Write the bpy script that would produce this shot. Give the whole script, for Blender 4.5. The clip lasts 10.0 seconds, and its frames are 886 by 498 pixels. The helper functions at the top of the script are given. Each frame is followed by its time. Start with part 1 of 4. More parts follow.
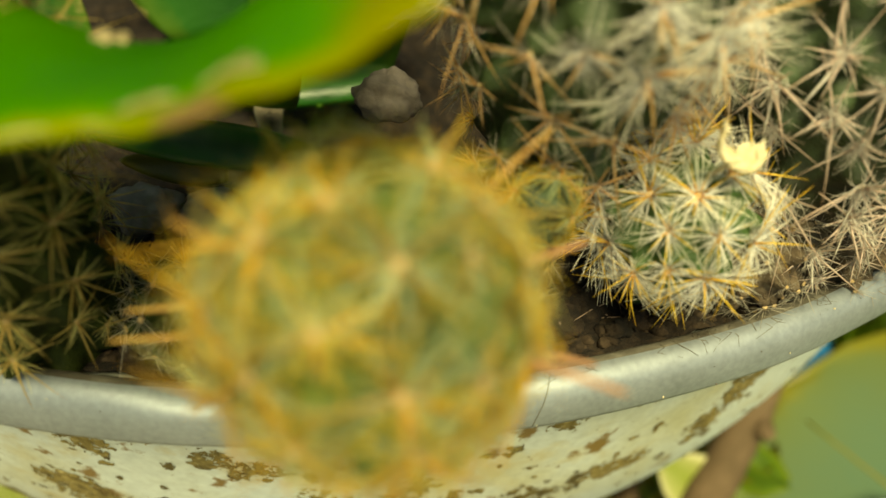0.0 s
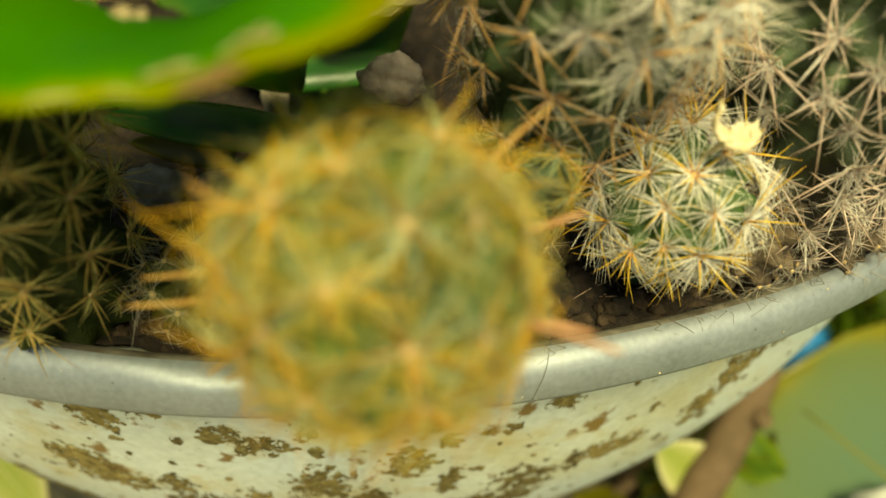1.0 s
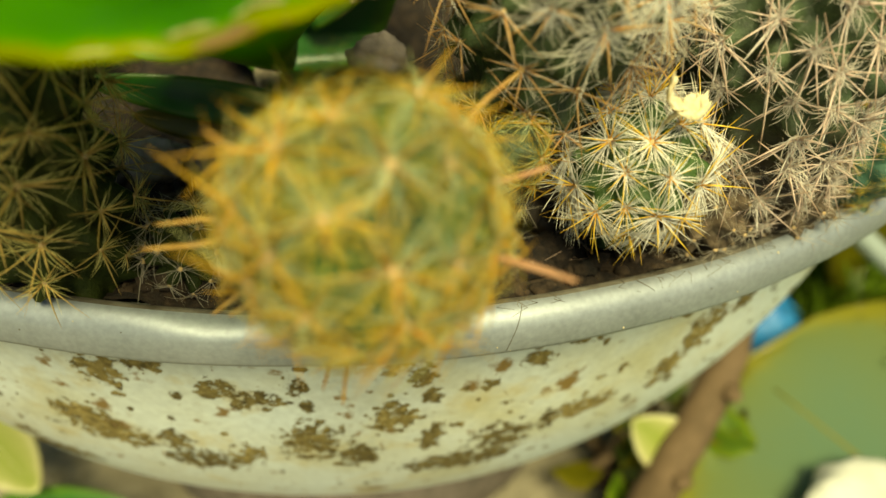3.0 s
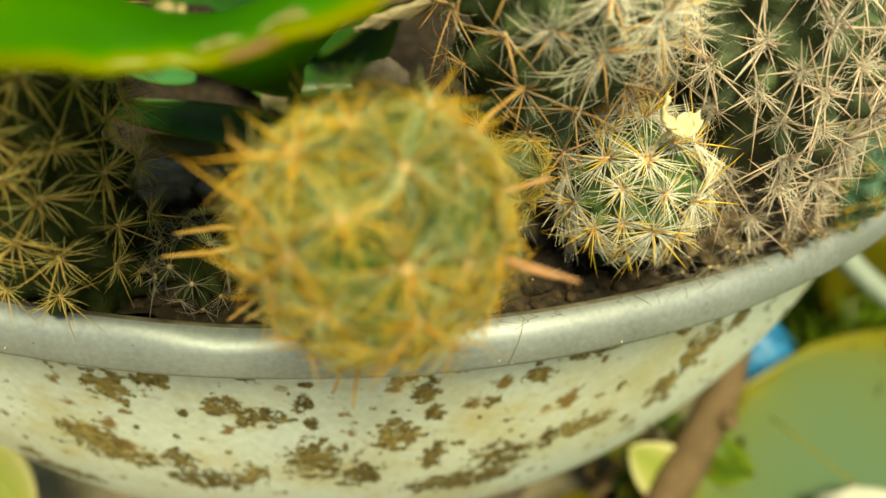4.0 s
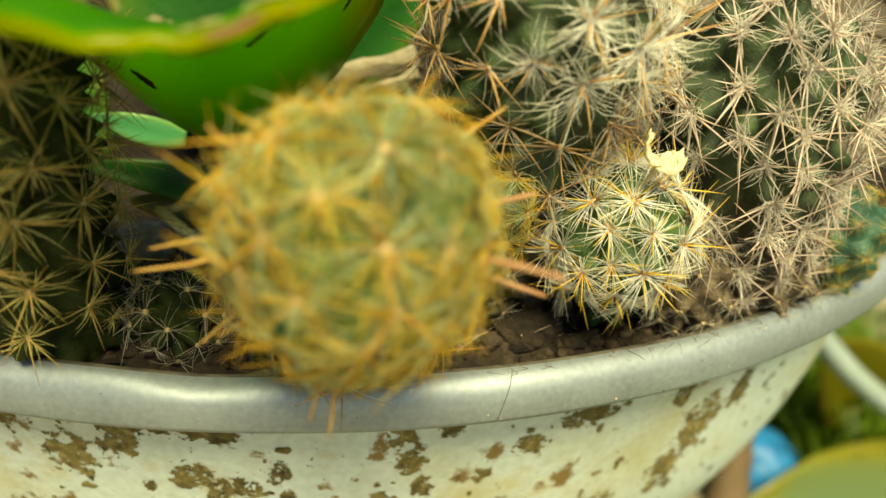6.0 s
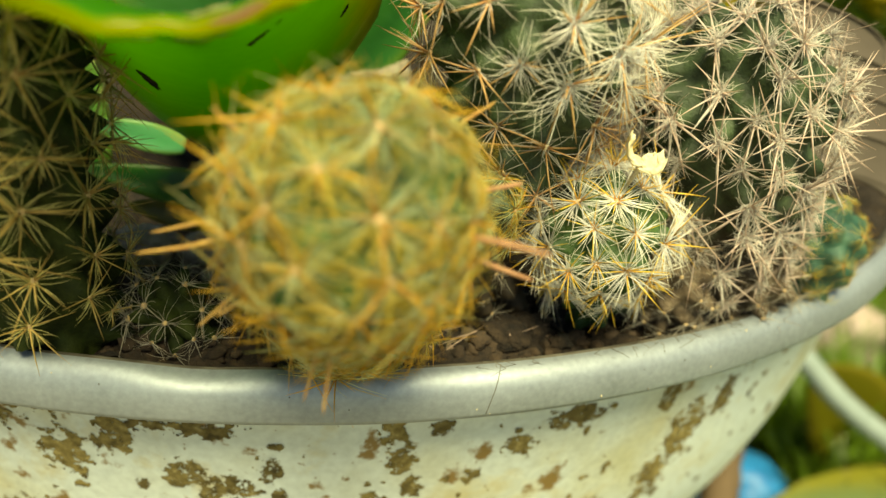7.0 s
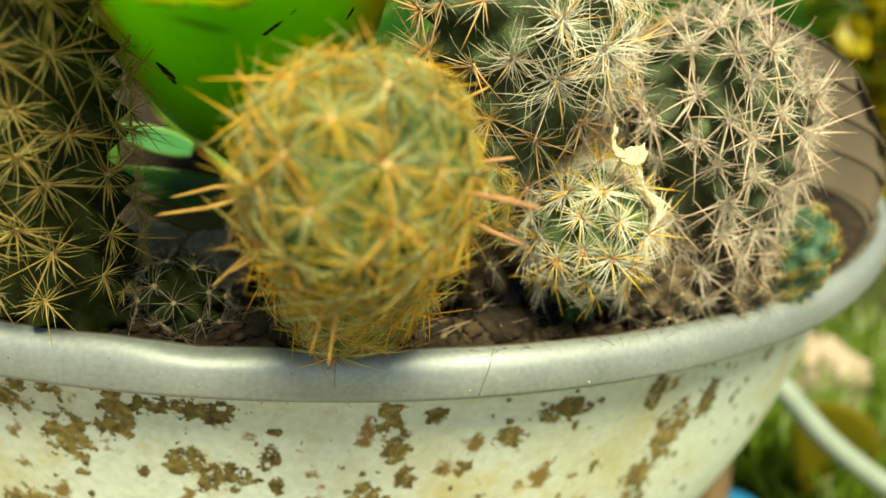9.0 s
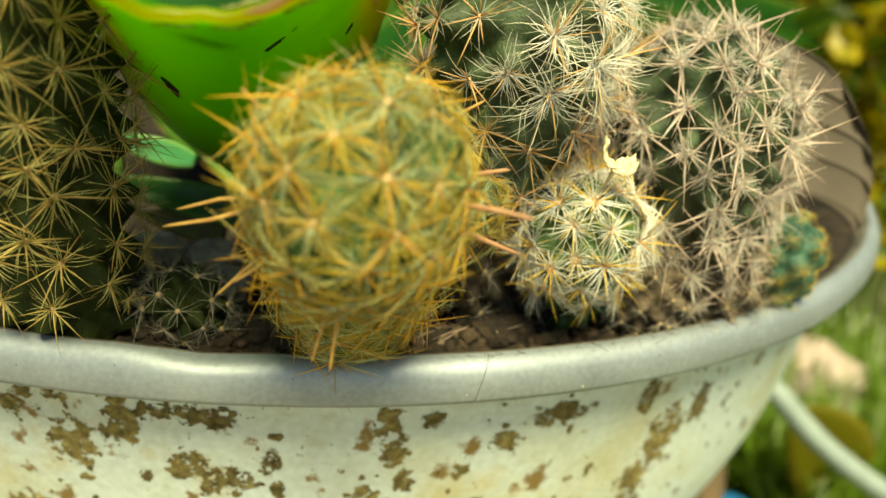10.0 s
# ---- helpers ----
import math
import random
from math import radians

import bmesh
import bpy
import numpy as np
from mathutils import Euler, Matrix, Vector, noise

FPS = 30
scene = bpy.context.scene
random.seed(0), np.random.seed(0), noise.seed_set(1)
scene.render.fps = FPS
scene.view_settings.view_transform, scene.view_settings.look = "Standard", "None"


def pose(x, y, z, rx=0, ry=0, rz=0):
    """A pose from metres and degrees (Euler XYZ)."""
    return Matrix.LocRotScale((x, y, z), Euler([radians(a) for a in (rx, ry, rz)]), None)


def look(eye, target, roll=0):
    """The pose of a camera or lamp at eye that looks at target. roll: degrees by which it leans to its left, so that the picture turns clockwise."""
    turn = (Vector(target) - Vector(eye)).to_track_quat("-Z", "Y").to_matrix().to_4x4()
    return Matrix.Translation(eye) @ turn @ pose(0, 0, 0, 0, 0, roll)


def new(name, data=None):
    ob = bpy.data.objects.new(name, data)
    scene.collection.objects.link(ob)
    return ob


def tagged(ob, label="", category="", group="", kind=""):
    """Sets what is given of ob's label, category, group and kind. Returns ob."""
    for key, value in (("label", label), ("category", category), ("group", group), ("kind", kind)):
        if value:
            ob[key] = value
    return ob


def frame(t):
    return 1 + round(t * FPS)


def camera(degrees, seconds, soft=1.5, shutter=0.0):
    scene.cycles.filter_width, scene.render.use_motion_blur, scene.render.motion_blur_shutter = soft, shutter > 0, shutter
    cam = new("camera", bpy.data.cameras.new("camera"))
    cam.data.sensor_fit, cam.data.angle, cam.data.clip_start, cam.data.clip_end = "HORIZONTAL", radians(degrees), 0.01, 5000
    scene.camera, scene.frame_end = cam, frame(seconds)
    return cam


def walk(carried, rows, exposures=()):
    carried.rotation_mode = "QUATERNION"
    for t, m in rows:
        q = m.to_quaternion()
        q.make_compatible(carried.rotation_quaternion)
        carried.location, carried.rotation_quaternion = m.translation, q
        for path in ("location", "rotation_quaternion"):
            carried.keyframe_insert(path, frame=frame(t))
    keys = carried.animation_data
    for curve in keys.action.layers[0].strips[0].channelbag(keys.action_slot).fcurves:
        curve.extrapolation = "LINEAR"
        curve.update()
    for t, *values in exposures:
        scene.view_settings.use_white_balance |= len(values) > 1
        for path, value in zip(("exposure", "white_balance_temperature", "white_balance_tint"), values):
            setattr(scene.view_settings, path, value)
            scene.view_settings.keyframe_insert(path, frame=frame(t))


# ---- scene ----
# camera path: seconds, place in metres, yaw, pitch and roll in degrees
PATH = [
    (0, 0.03576, -0.36590, 0.37808, -2.500, -41.638, 3.773),
    (0.5, 0.03622, -0.37139, 0.37965, -2.400, -41.879, 3.978),
    (1, 0.03531, -0.37133, 0.37833, -2.465, -42.011, 3.969),
    (1.5, 0.03775, -0.37263, 0.38127, -2.654, -41.990, 3.941),
    (2, 0.03918, -0.37699, 0.38360, -3.673, -42.616, 4.371),
    (2.5, 0.03764, -0.38571, 0.38619, -3.677, -42.569, 4.522),
    (2.7, 0.03705, -0.38553, 0.38293, -3.845, -42.493, 4.976),
    (3.8, 0.03315, -0.39226, 0.38244, -4.184, -40.819, 5.117),
    (4, 0.03364, -0.39347, 0.38252, -4.275, -39.599, 5.172),
    (4.5, 0.03686, -0.39351, 0.37768, -3.933, -38.516, 4.989),
    (5, 0.03491, -0.39736, 0.37631, -3.938, -34.971, 5.037),
    (5.5, 0.03409, -0.39871, 0.37041, -3.872, -32.578, 5.006),
    (6, 0.03618, -0.40119, 0.36525, -3.922, -29.726, 4.918),
    (7.5, 0.03638, -0.41520, 0.35849, -4.564, -25.781, 5.788),
    (8, 0.03479, -0.42038, 0.35550, -4.532, -23.719, 6.020),
    (8.5, 0.03389, -0.42600, 0.35466, -4.794, -22.442, 6.145),
    (9, 0.03483, -0.42628, 0.35024, -4.947, -22.528, 6.107),
    (9.5, 0.03244, -0.43007, 0.35226, -5.063, -22.015, 6.184),
    (10, 0.03417, -0.43036, 0.35273, -5.221, -22.109, 6.047),
]
cam = camera(60.4, 10.0)
cam.data.dof.use_dof = True
cam.data.dof.focus_distance = 0.165
cam.data.dof.aperture_fstop = 8.2
walk(cam, [(t, pose(x, y, z, 90 + pitch, 0, yaw) @ pose(0, 0, 0, 0, 0, roll)) for t, x, y, z, yaw, pitch, roll in PATH], [(0.0, 0.27, 10100, -10), (10.0, 0.70, 8600, -9)])

# ---- light ----
SUN_TO = Vector((0.07, -0.46, 0.88)).normalized()
world = bpy.data.worlds.new("sky")
scene.world = world
world.use_nodes = True
wn = world.node_tree
sky = wn.nodes.new("ShaderNodeTexSky")
sky.sky_type = "NISHITA"
sky.sun_disc = False
sky.sun_elevation = math.asin(SUN_TO.z)
sky.sun_rotation = math.atan2(SUN_TO.x, SUN_TO.y)
wn.links.new(sky.outputs[0], wn.nodes["Background"].inputs[0])
wn.nodes["Background"].inputs[1].default_value = 0.08
sun_data = bpy.data.lights.new("sun", "SUN")
sun_data.energy, sun_data.angle, sun_data.color = 5.7, radians(24.0), (1.0, 0.93, 0.72)
sun = new("sun", sun_data)
sun.matrix_world = look(SUN_TO * 3, (0, 0, 0))


# ---- materials ----
def mat(name, colors, scale=200.0, rough=0.6, bump=0.2, bump_scale=None, metal=0.0, glow_through=0.0, detail=5.0, spread=(0.3, 0.7), vary=0.0, spec=0.4, bump_size=0.001):
    """A procedural surface: colours blended by noise at two scales, with grain."""
    m = bpy.data.materials.new(name)
    m.use_nodes = True
    nt = m.node_tree
    n, l = nt.nodes, nt.links
    b = n["Principled BSDF"]
    co = n.new("ShaderNodeTexCoord")
    big = n.new("ShaderNodeTexNoise")
    big.inputs["Scale"].default_value, big.inputs["Detail"].default_value = scale, detail
    l.new(co.outputs["Object"], big.inputs["Vector"])
    ramp = n.new("ShaderNodeValToRGB")
    el = ramp.color_ramp.elements
    steps = np.linspace(spread[0], spread[1], len(colors))
    el[0].position, el[1].position = steps[0], steps[-1]
    for s in steps[1:-1]:
        el.new(float(s))
    for e, c in zip(el, colors):
        e.color = (*c, 1)
    l.new(big.outputs["Fac"], ramp.inputs[0])
    out = ramp.outputs[0]
    fine = n.new("ShaderNodeTexNoise")
    fine.inputs["Scale"].default_value, fine.inputs["Detail"].default_value = bump_scale or scale * 5, 4
    l.new(co.outputs["Object"], fine.inputs["Vector"])
    hsv = n.new("ShaderNodeHueSaturation")
    l.new(out, hsv.inputs["Color"])
    rng = n.new("ShaderNodeMapRange")
    rng.inputs[3].default_value, rng.inputs[4].default_value = 0.75, 1.25
    l.new(fine.outputs["Fac"], rng.inputs[0])
    if vary:
        info = n.new("ShaderNodeObjectInfo")
        r2 = n.new("ShaderNodeMapRange")
        r2.inputs[3].default_value, r2.inputs[4].default_value = 1 - vary, 1 + vary
        l.new(info.outputs["Random"], r2.inputs[0])
        mul = n.new("ShaderNodeMath")
        mul.operation = "MULTIPLY"
        l.new(rng.outputs[0], mul.inputs[0])
        l.new(r2.outputs[0], mul.inputs[1])
        l.new(mul.outputs[0], hsv.inputs["Value"])
    else:
        l.new(rng.outputs[0], hsv.inputs["Value"])
    out = hsv.outputs[0]
    l.new(out, b.inputs["Base Color"])
    b.inputs["Roughness"].default_value, b.inputs["Metallic"].default_value = rough, metal
    b.inputs["Specular IOR Level"].default_value = spec
    bp = n.new("ShaderNodeBump")
    bp.inputs["Strength"].default_value, bp.inputs["Distance"].default_value = bump, bump_size
    l.new(fine.outputs["Fac"], bp.inputs["Height"])
    l.new(bp.outputs[0], b.inputs["Normal"])
    if glow_through:
        tr = n.new("ShaderNodeBsdfTranslucent")
        l.new(out, tr.inputs[0])
        mix = n.new("ShaderNodeMixShader")
        mix.inputs[0].default_value = glow_through
        l.new(b.outputs[0], mix.inputs[1])
        l.new(tr.outputs[0], mix.inputs[2])
        l.new(mix.outputs[0], n["Material Output"].inputs[0])
    return m


def spine_mat(name, base, mid, tip, reach, rough=0.45, through_light=0.25):
    """Spine colour that runs from the areole to the point; each tuft a little different."""
    m = bpy.data.materials.new(name)
    m.use_nodes = True
    n, l = m.node_tree.nodes, m.node_tree.links
    b = n["Principled BSDF"]
    co, ln, ramp = n.new("ShaderNodeTexCoord"), n.new("ShaderNodeVectorMath"), n.new("ShaderNodeValToRGB")
    ln.operation = "LENGTH"
    l.new(co.outputs["Object"], ln.inputs[0])
    div = n.new("ShaderNodeMath")
    div.operation = "DIVIDE"
    div.inputs[1].default_value = reach
    l.new(ln.outputs["Value"], div.inputs[0])
    l.new(div.outputs[0], ramp.inputs[0])
    el = ramp.color_ramp.elements
    el[0].position, el[1].position = 0.05, 1.0
    el.new(0.4)
    for e, c in zip(el, (base, mid, tip)):
        e.color = (*c, 1)
    info, rng, hsv = n.new("ShaderNodeObjectInfo"), n.new("ShaderNodeMapRange"), n.new("ShaderNodeHueSaturation")
    rng.inputs[3].default_value, rng.inputs[4].default_value = 0.75, 1.2
    l.new(info.outputs["Random"], rng.inputs[0])
    l.new(rng.outputs[0], hsv.inputs["Value"])
    l.new(ramp.outputs[0], hsv.inputs["Color"])
    l.new(hsv.outputs[0], b.inputs["Base Color"])
    b.inputs["Roughness"].default_value = rough
    tr, mix = n.new("ShaderNodeBsdfTranslucent"), n.new("ShaderNodeMixShader")
    l.new(hsv.outputs[0], tr.inputs[0])
    mix.inputs[0].default_value = through_light
    l.new(b.outputs[0], mix.inputs[1])
    l.new(tr.outputs[0], mix.inputs[2])
    l.new(mix.outputs[0], n["Material Output"].inputs[0])
    return m


def pot_paint():
    """Old cream-white paint with yellow grime, mud splashes and specks."""
    m = mat("pot_paint", [(0.44, 0.44, 0.30), (0.53, 0.59, 0.56), (0.58, 0.67, 0.69)], 22, 0.5, 0.15, 400, spread=(0.25, 0.65))
    n, l = m.node_tree.nodes, m.node_tree.links
    b = n["Principled BSDF"]
    co = n.new("ShaderNodeTexCoord")
    color = b.inputs["Base Color"].links[0].from_socket
    for scale, low, high, dirt in ((55, 0.56, 0.76, (0.46, 0.40, 0.20)), (75, 0.61, 0.66, (0.20, 0.13, 0.045)), (260, 0.66, 0.70, (0.17, 0.11, 0.04)), (900, 0.70, 0.74, (0.25, 0.18, 0.08))):
        no = n.new("ShaderNodeTexNoise")
        no.inputs["Scale"].default_value, no.inputs["Detail"].default_value, no.inputs["Roughness"].default_value = scale, 7, 0.6
        l.new(co.outputs["Object"], no.inputs["Vector"])
        edge = n.new("ShaderNodeMapRange")
        edge.inputs[1].default_value, edge.inputs[2].default_value = low, high
        l.new(no.outputs["Fac"], edge.inputs[0])
        mix = n.new("ShaderNodeMix")
        mix.data_type = "RGBA"
        l.new(edge.outputs[0], mix.inputs["Factor"])
        l.new(color, mix.inputs["A"])
        mix.inputs["B"].default_value = (*dirt, 1)
        color = mix.outputs["Result"]
    l.new(color, b.inputs["Base Color"])
    return m


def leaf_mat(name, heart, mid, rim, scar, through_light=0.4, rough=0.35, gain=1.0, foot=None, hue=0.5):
    """A leaf blade: colour from midrib to margin, with scars along the margin. foot: shade towards the base, put into
    the colour.
    """
    m = bpy.data.materials.new(name)
    m.use_nodes = True
    n, l = m.node_tree.nodes, m.node_tree.links
    b = n["Principled BSDF"]
    uv, sep = n.new("ShaderNodeUVMap"), n.new("ShaderNodeSeparateXYZ")
    l.new(uv.outputs[0], sep.inputs[0])
    co, no = n.new("ShaderNodeTexCoord"), n.new("ShaderNodeTexNoise")
    no.inputs["Scale"].default_value, no.inputs["Detail"].default_value = 140, 5
    l.new(co.outputs["Object"], no.inputs["Vector"])
    add = n.new("ShaderNodeMath")
    add.operation = "MULTIPLY_ADD"
    l.new(no.outputs["Fac"], add.inputs[0])
    add.inputs[1].default_value = 0.28
    l.new(sep.outputs["X"], add.inputs[2])
    ramp = n.new("ShaderNodeValToRGB")
    el = ramp.color_ramp.elements
    el[0].position, el[1].position = 0.2, 1.12
    for p in (0.8, 1.02):
        el.new(p)
    for e, c in zip(el, (heart, mid, rim, rim)):
        e.color = (*c, 1)
    l.new(add.outputs[0], ramp.inputs[0])
    n2 = n.new("ShaderNodeTexNoise")
    n2.inputs["Scale"].default_value, n2.inputs["Detail"].default_value = 90, 6
    l.new(co.outputs["Object"], n2.inputs["Vector"])
    gate = n.new("ShaderNodeMath")
    gate.operation = "MULTIPLY_ADD"
    l.new(sep.outputs["X"], gate.inputs[0])
    gate.inputs[1].default_value = 0.42
    l.new(n2.outputs["Fac"], gate.inputs[2])
    edge = n.new("ShaderNodeMapRange")
    edge.inputs[1].default_value, edge.inputs[2].default_value = 0.99, 1.06
    l.new(gate.outputs[0], edge.inputs[0])
    mix = n.new("ShaderNodeMix")
    mix.data_type = "RGBA"
    l.new(edge.outputs[0], mix.inputs["Factor"])
    blade_color = ramp.outputs[0]
    # Shade low on the blade, mixed into its colour from v 0.52 down.
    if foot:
        up, base_shade = n.new("ShaderNodeMapRange"), n.new("ShaderNodeMix")
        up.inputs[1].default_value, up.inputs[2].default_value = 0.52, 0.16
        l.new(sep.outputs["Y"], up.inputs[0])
        base_shade.data_type = "RGBA"
        l.new(up.outputs[0], base_shade.inputs["Factor"])
        l.new(blade_color, base_shade.inputs["A"])
        base_shade.inputs["B"].default_value = (*foot, 1)
        blade_color = base_shade.outputs["Result"]
    l.new(blade_color, mix.inputs["A"])
    mix.inputs["B"].default_value = (*scar, 1)
    l.new(mix.outputs["Result"], b.inputs["Base Color"])
    b.inputs["Roughness"].default_value = rough
    tr, ms = n.new("ShaderNodeBsdfTranslucent"), n.new("ShaderNodeMixShader")
    lit = n.new("ShaderNodeHueSaturation")
    lit.inputs["Value"].default_value = gain
    lit.inputs["Hue"].default_value = hue
    l.new(mix.outputs["Result"], lit.inputs["Color"])
    l.new(lit.outputs[0], tr.inputs[0])
    ms.inputs[0].default_value = through_light
    l.new(b.outputs[0], ms.inputs[1])
    l.new(tr.outputs[0], ms.inputs[2])
    l.new(ms.outputs[0], n["Material Output"].inputs[0])
    bp, nb = n.new("ShaderNodeBump"), n.new("ShaderNodeTexNoise")
    nb.inputs["Scale"].default_value = 300
    l.new(co.outputs["Object"], nb.inputs["Vector"])
    l.new(nb.outputs["Fac"], bp.inputs["Height"])
    bp.inputs["Strength"].default_value, bp.inputs["Distance"].default_value = 0.25, 0.001
    l.new(bp.outputs[0], b.inputs["Normal"])
    return m


M_POT = pot_paint()
M_MUD = mat("dried_mud", [(0.06, 0.046, 0.014), (0.125, 0.096, 0.03), (0.18, 0.142, 0.05), (0.31, 0.26, 0.12)], 420, 0.92, 0.3, 1400, vary=0.3, spread=(0.32, 0.72), bump_size=0.0003)
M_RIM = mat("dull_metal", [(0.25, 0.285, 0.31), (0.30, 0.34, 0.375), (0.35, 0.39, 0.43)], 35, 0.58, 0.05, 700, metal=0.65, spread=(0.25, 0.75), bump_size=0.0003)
M_RIM_DARK = mat("dark_on_metal", [(0.05, 0.042, 0.03), (0.10, 0.09, 0.07), (0.17, 0.16, 0.13)], 150, 0.8, 0.4, 700)
M_SOIL = mat("potting_soil", [(0.006, 0.004, 0.0025), (0.016, 0.010, 0.006), (0.04, 0.026, 0.015)], 260, 0.95, 0.9, 700, bump_size=0.002)
M_CRUMB = mat("soil_crumb", [(0.006, 0.004, 0.002), (0.018, 0.011, 0.006), (0.045, 0.029, 0.017), (0.08, 0.055, 0.035)], 90, 0.95, 0.8, 900)
M_BODY = mat("cactus_skin", [(0.018, 0.045, 0.012), (0.04, 0.085, 0.022), (0.075, 0.13, 0.04)], 220, 0.55, 0.4, 1500, vary=0.1)
M_BODY_BALL = mat("cactus_skin_yellow_green", [(0.008, 0.030, 0.005), (0.022, 0.070, 0.012), (0.05, 0.11, 0.022), (0.12, 0.14, 0.015)], 75, 0.55, 0.4, 1500)
M_BODY_TEAL = mat("cactus_skin_blue_green", [(0.010, 0.040, 0.024), (0.022, 0.075, 0.048), (0.05, 0.12, 0.075)], 220, 0.55, 0.4, 1500)
# Darker copy of the cactus skin: the left column's shade is in its colour.
M_BODY_SHADED = mat("cactus_skin_shaded", [(0.008, 0.013, 0.003), (0.018, 0.026, 0.005), (0.034, 0.046, 0.010)], 220, 0.7, 0.4, 1500, spec=0.15)
M_BODY_AGED = mat("cactus_skin_corking_at_its_foot", [(0.016, 0.026, 0.010), (0.034, 0.055, 0.022), (0.06, 0.095, 0.04)], 220, 0.6, 0.4, 1500)
an, al = M_BODY_AGED.node_tree.nodes, M_BODY_AGED.node_tree.links
a_co, a_sep, a_add, a_map, a_mix = (an.new("ShaderNode" + k) for k in ("TexCoord", "SeparateXYZ", "Math", "MapRange", "Mix"))
al.new(a_co.outputs["Object"], a_sep.inputs[0])
a_add.operation, a_add.inputs[1].default_value = "MULTIPLY_ADD", 0.02
al.new(an["Noise Texture"].outputs["Fac"], a_add.inputs[0])
al.new(a_sep.outputs["Z"], a_add.inputs[2])
a_map.inputs[1].default_value, a_map.inputs[2].default_value = 0.040, 0.062
al.new(a_add.outputs[0], a_map.inputs[0])
a_mix.data_type = "RGBA"
al.new(a_map.outputs[0], a_mix.inputs["Factor"])
a_mix.inputs["A"].default_value = (0.036, 0.026, 0.016, 1)
al.new(an["Principled BSDF"].inputs["Base Color"].links[0].from_socket, a_mix.inputs["B"])
al.new(a_mix.outputs["Result"], an["Principled BSDF"].inputs["Base Color"])
M_CORK = mat("dead_cactus_skin", [(0.035, 0.024, 0.015), (0.10, 0.072, 0.045), (0.19, 0.15, 0.10)], 260, 0.9, 0.8, 1200)
M_GOLD = spine_mat("golden_spines", (0.84, 0.44, 0.11), (0.92, 0.66, 0.10), (0.86, 0.55, 0.07), 0.010)
M_AMBER = spine_mat("amber_spines", (0.68, 0.32, 0.06), (0.70, 0.41, 0.045), (0.58, 0.29, 0.03), 0.014)
M_AMBER_LONG = mat("long_amber_spine", [(0.42, 0.22, 0.07), (0.60, 0.38, 0.12)], 300, 0.45, 0.1, 900, glow_through=0.25)
M_ROSE = mat("reddish_spine", [(0.40, 0.20, 0.10), (0.52, 0.29, 0.16)], 300, 0.5, 0.1, 900, glow_through=0.2)
M_TAN = spine_mat("tan_spines", (0.78, 0.60, 0.50), (0.74, 0.60, 0.52), (0.54, 0.38, 0.29), 0.013)
# Straw tones lowered to hold the shade that the column stands in.
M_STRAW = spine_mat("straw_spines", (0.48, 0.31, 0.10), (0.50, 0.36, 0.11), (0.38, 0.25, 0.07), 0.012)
M_HAIR = spine_mat("white_bristles", (0.88, 0.88, 0.82), (0.91, 0.90, 0.85), (0.88, 0.84, 0.70), 0.008)
M_HAIR_Y = spine_mat("yellow_bristles", (0.54, 0.44, 0.09), (0.57, 0.43, 0.055), (0.54, 0.33, 0.028), 0.012)
M_HAIR_PALE = spine_mat("pale_bristles", (0.58, 0.68, 0.44), (0.60, 0.66, 0.36), (0.55, 0.50, 0.17), 0.012)
M_HAIR_S = spine_mat("straw_bristles", (0.68, 0.62, 0.24), (0.74, 0.67, 0.28), (0.62, 0.54, 0.20), 0.008)
M_DUSTY = spine_mat("dusty_grey_spines", (0.38, 0.34, 0.28), (0.42, 0.38, 0.31), (0.32, 0.28, 0.22), 0.010)
M_HAIR_G = spine_mat("dull_white_bristles", (0.72, 0.66, 0.60), (0.74, 0.69, 0.62), (0.62, 0.55, 0.46), 0.008)
M_FELT = mat("areole_felt", [(0.45, 0.28, 0.12), (0.68, 0.52, 0.30)], 900, 0.95, 0.5, 3000)
M_FELT_PALE = mat("areole_felt_pale", [(0.56, 0.46, 0.37), (0.74, 0.65, 0.55)], 900, 0.95, 0.5, 3000)
M_HONEY = spine_mat("honey_spines", (0.80, 0.40, 0.17), (0.84, 0.56, 0.25), (0.62, 0.36, 0.13), 0.012)
M_HONEY_DULL = spine_mat("brown_spines", (0.62, 0.32, 0.13), (0.68, 0.43, 0.20), (0.50, 0.28, 0.12), 0.012)
M_CLAW = mat("grey_white_spine", [(0.30, 0.26, 0.22), (0.50, 0.46, 0.40), (0.60, 0.57, 0.52)], 500, 0.7, 0.2, 1500)
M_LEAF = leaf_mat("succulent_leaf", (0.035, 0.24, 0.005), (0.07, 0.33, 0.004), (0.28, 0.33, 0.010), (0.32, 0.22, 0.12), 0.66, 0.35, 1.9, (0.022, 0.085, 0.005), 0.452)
M_LEAF_G = leaf_mat("green_leaf", (0.016, 0.10, 0.014), (0.03, 0.15, 0.02), (0.08, 0.19, 0.022), (0.3, 0.3, 0.1))
# Lighter copy of the green leaf: a sunlit spot is put into its colour.
M_LEAF_SUNLIT = leaf_mat("sunlit_green_leaf", (0.10, 0.42, 0.16), (0.14, 0.48, 0.20), (0.22, 0.46, 0.14), (0.3, 0.3, 0.1), 0.45)
M_LEAF_P = leaf_mat("pale_leaf", (0.095, 0.165, 0.095), (0.125, 0.165, 0.055), (0.17, 0.165, 0.02), (0.17, 0.155, 0.04), 0.2)
M_LEAF_Y = leaf_mat("yellow_leaf", (0.11, 0.105, 0.008), (0.14, 0.13, 0.010), (0.18, 0.155, 0.015), (0.15, 0.10, 0.04), 0.35)
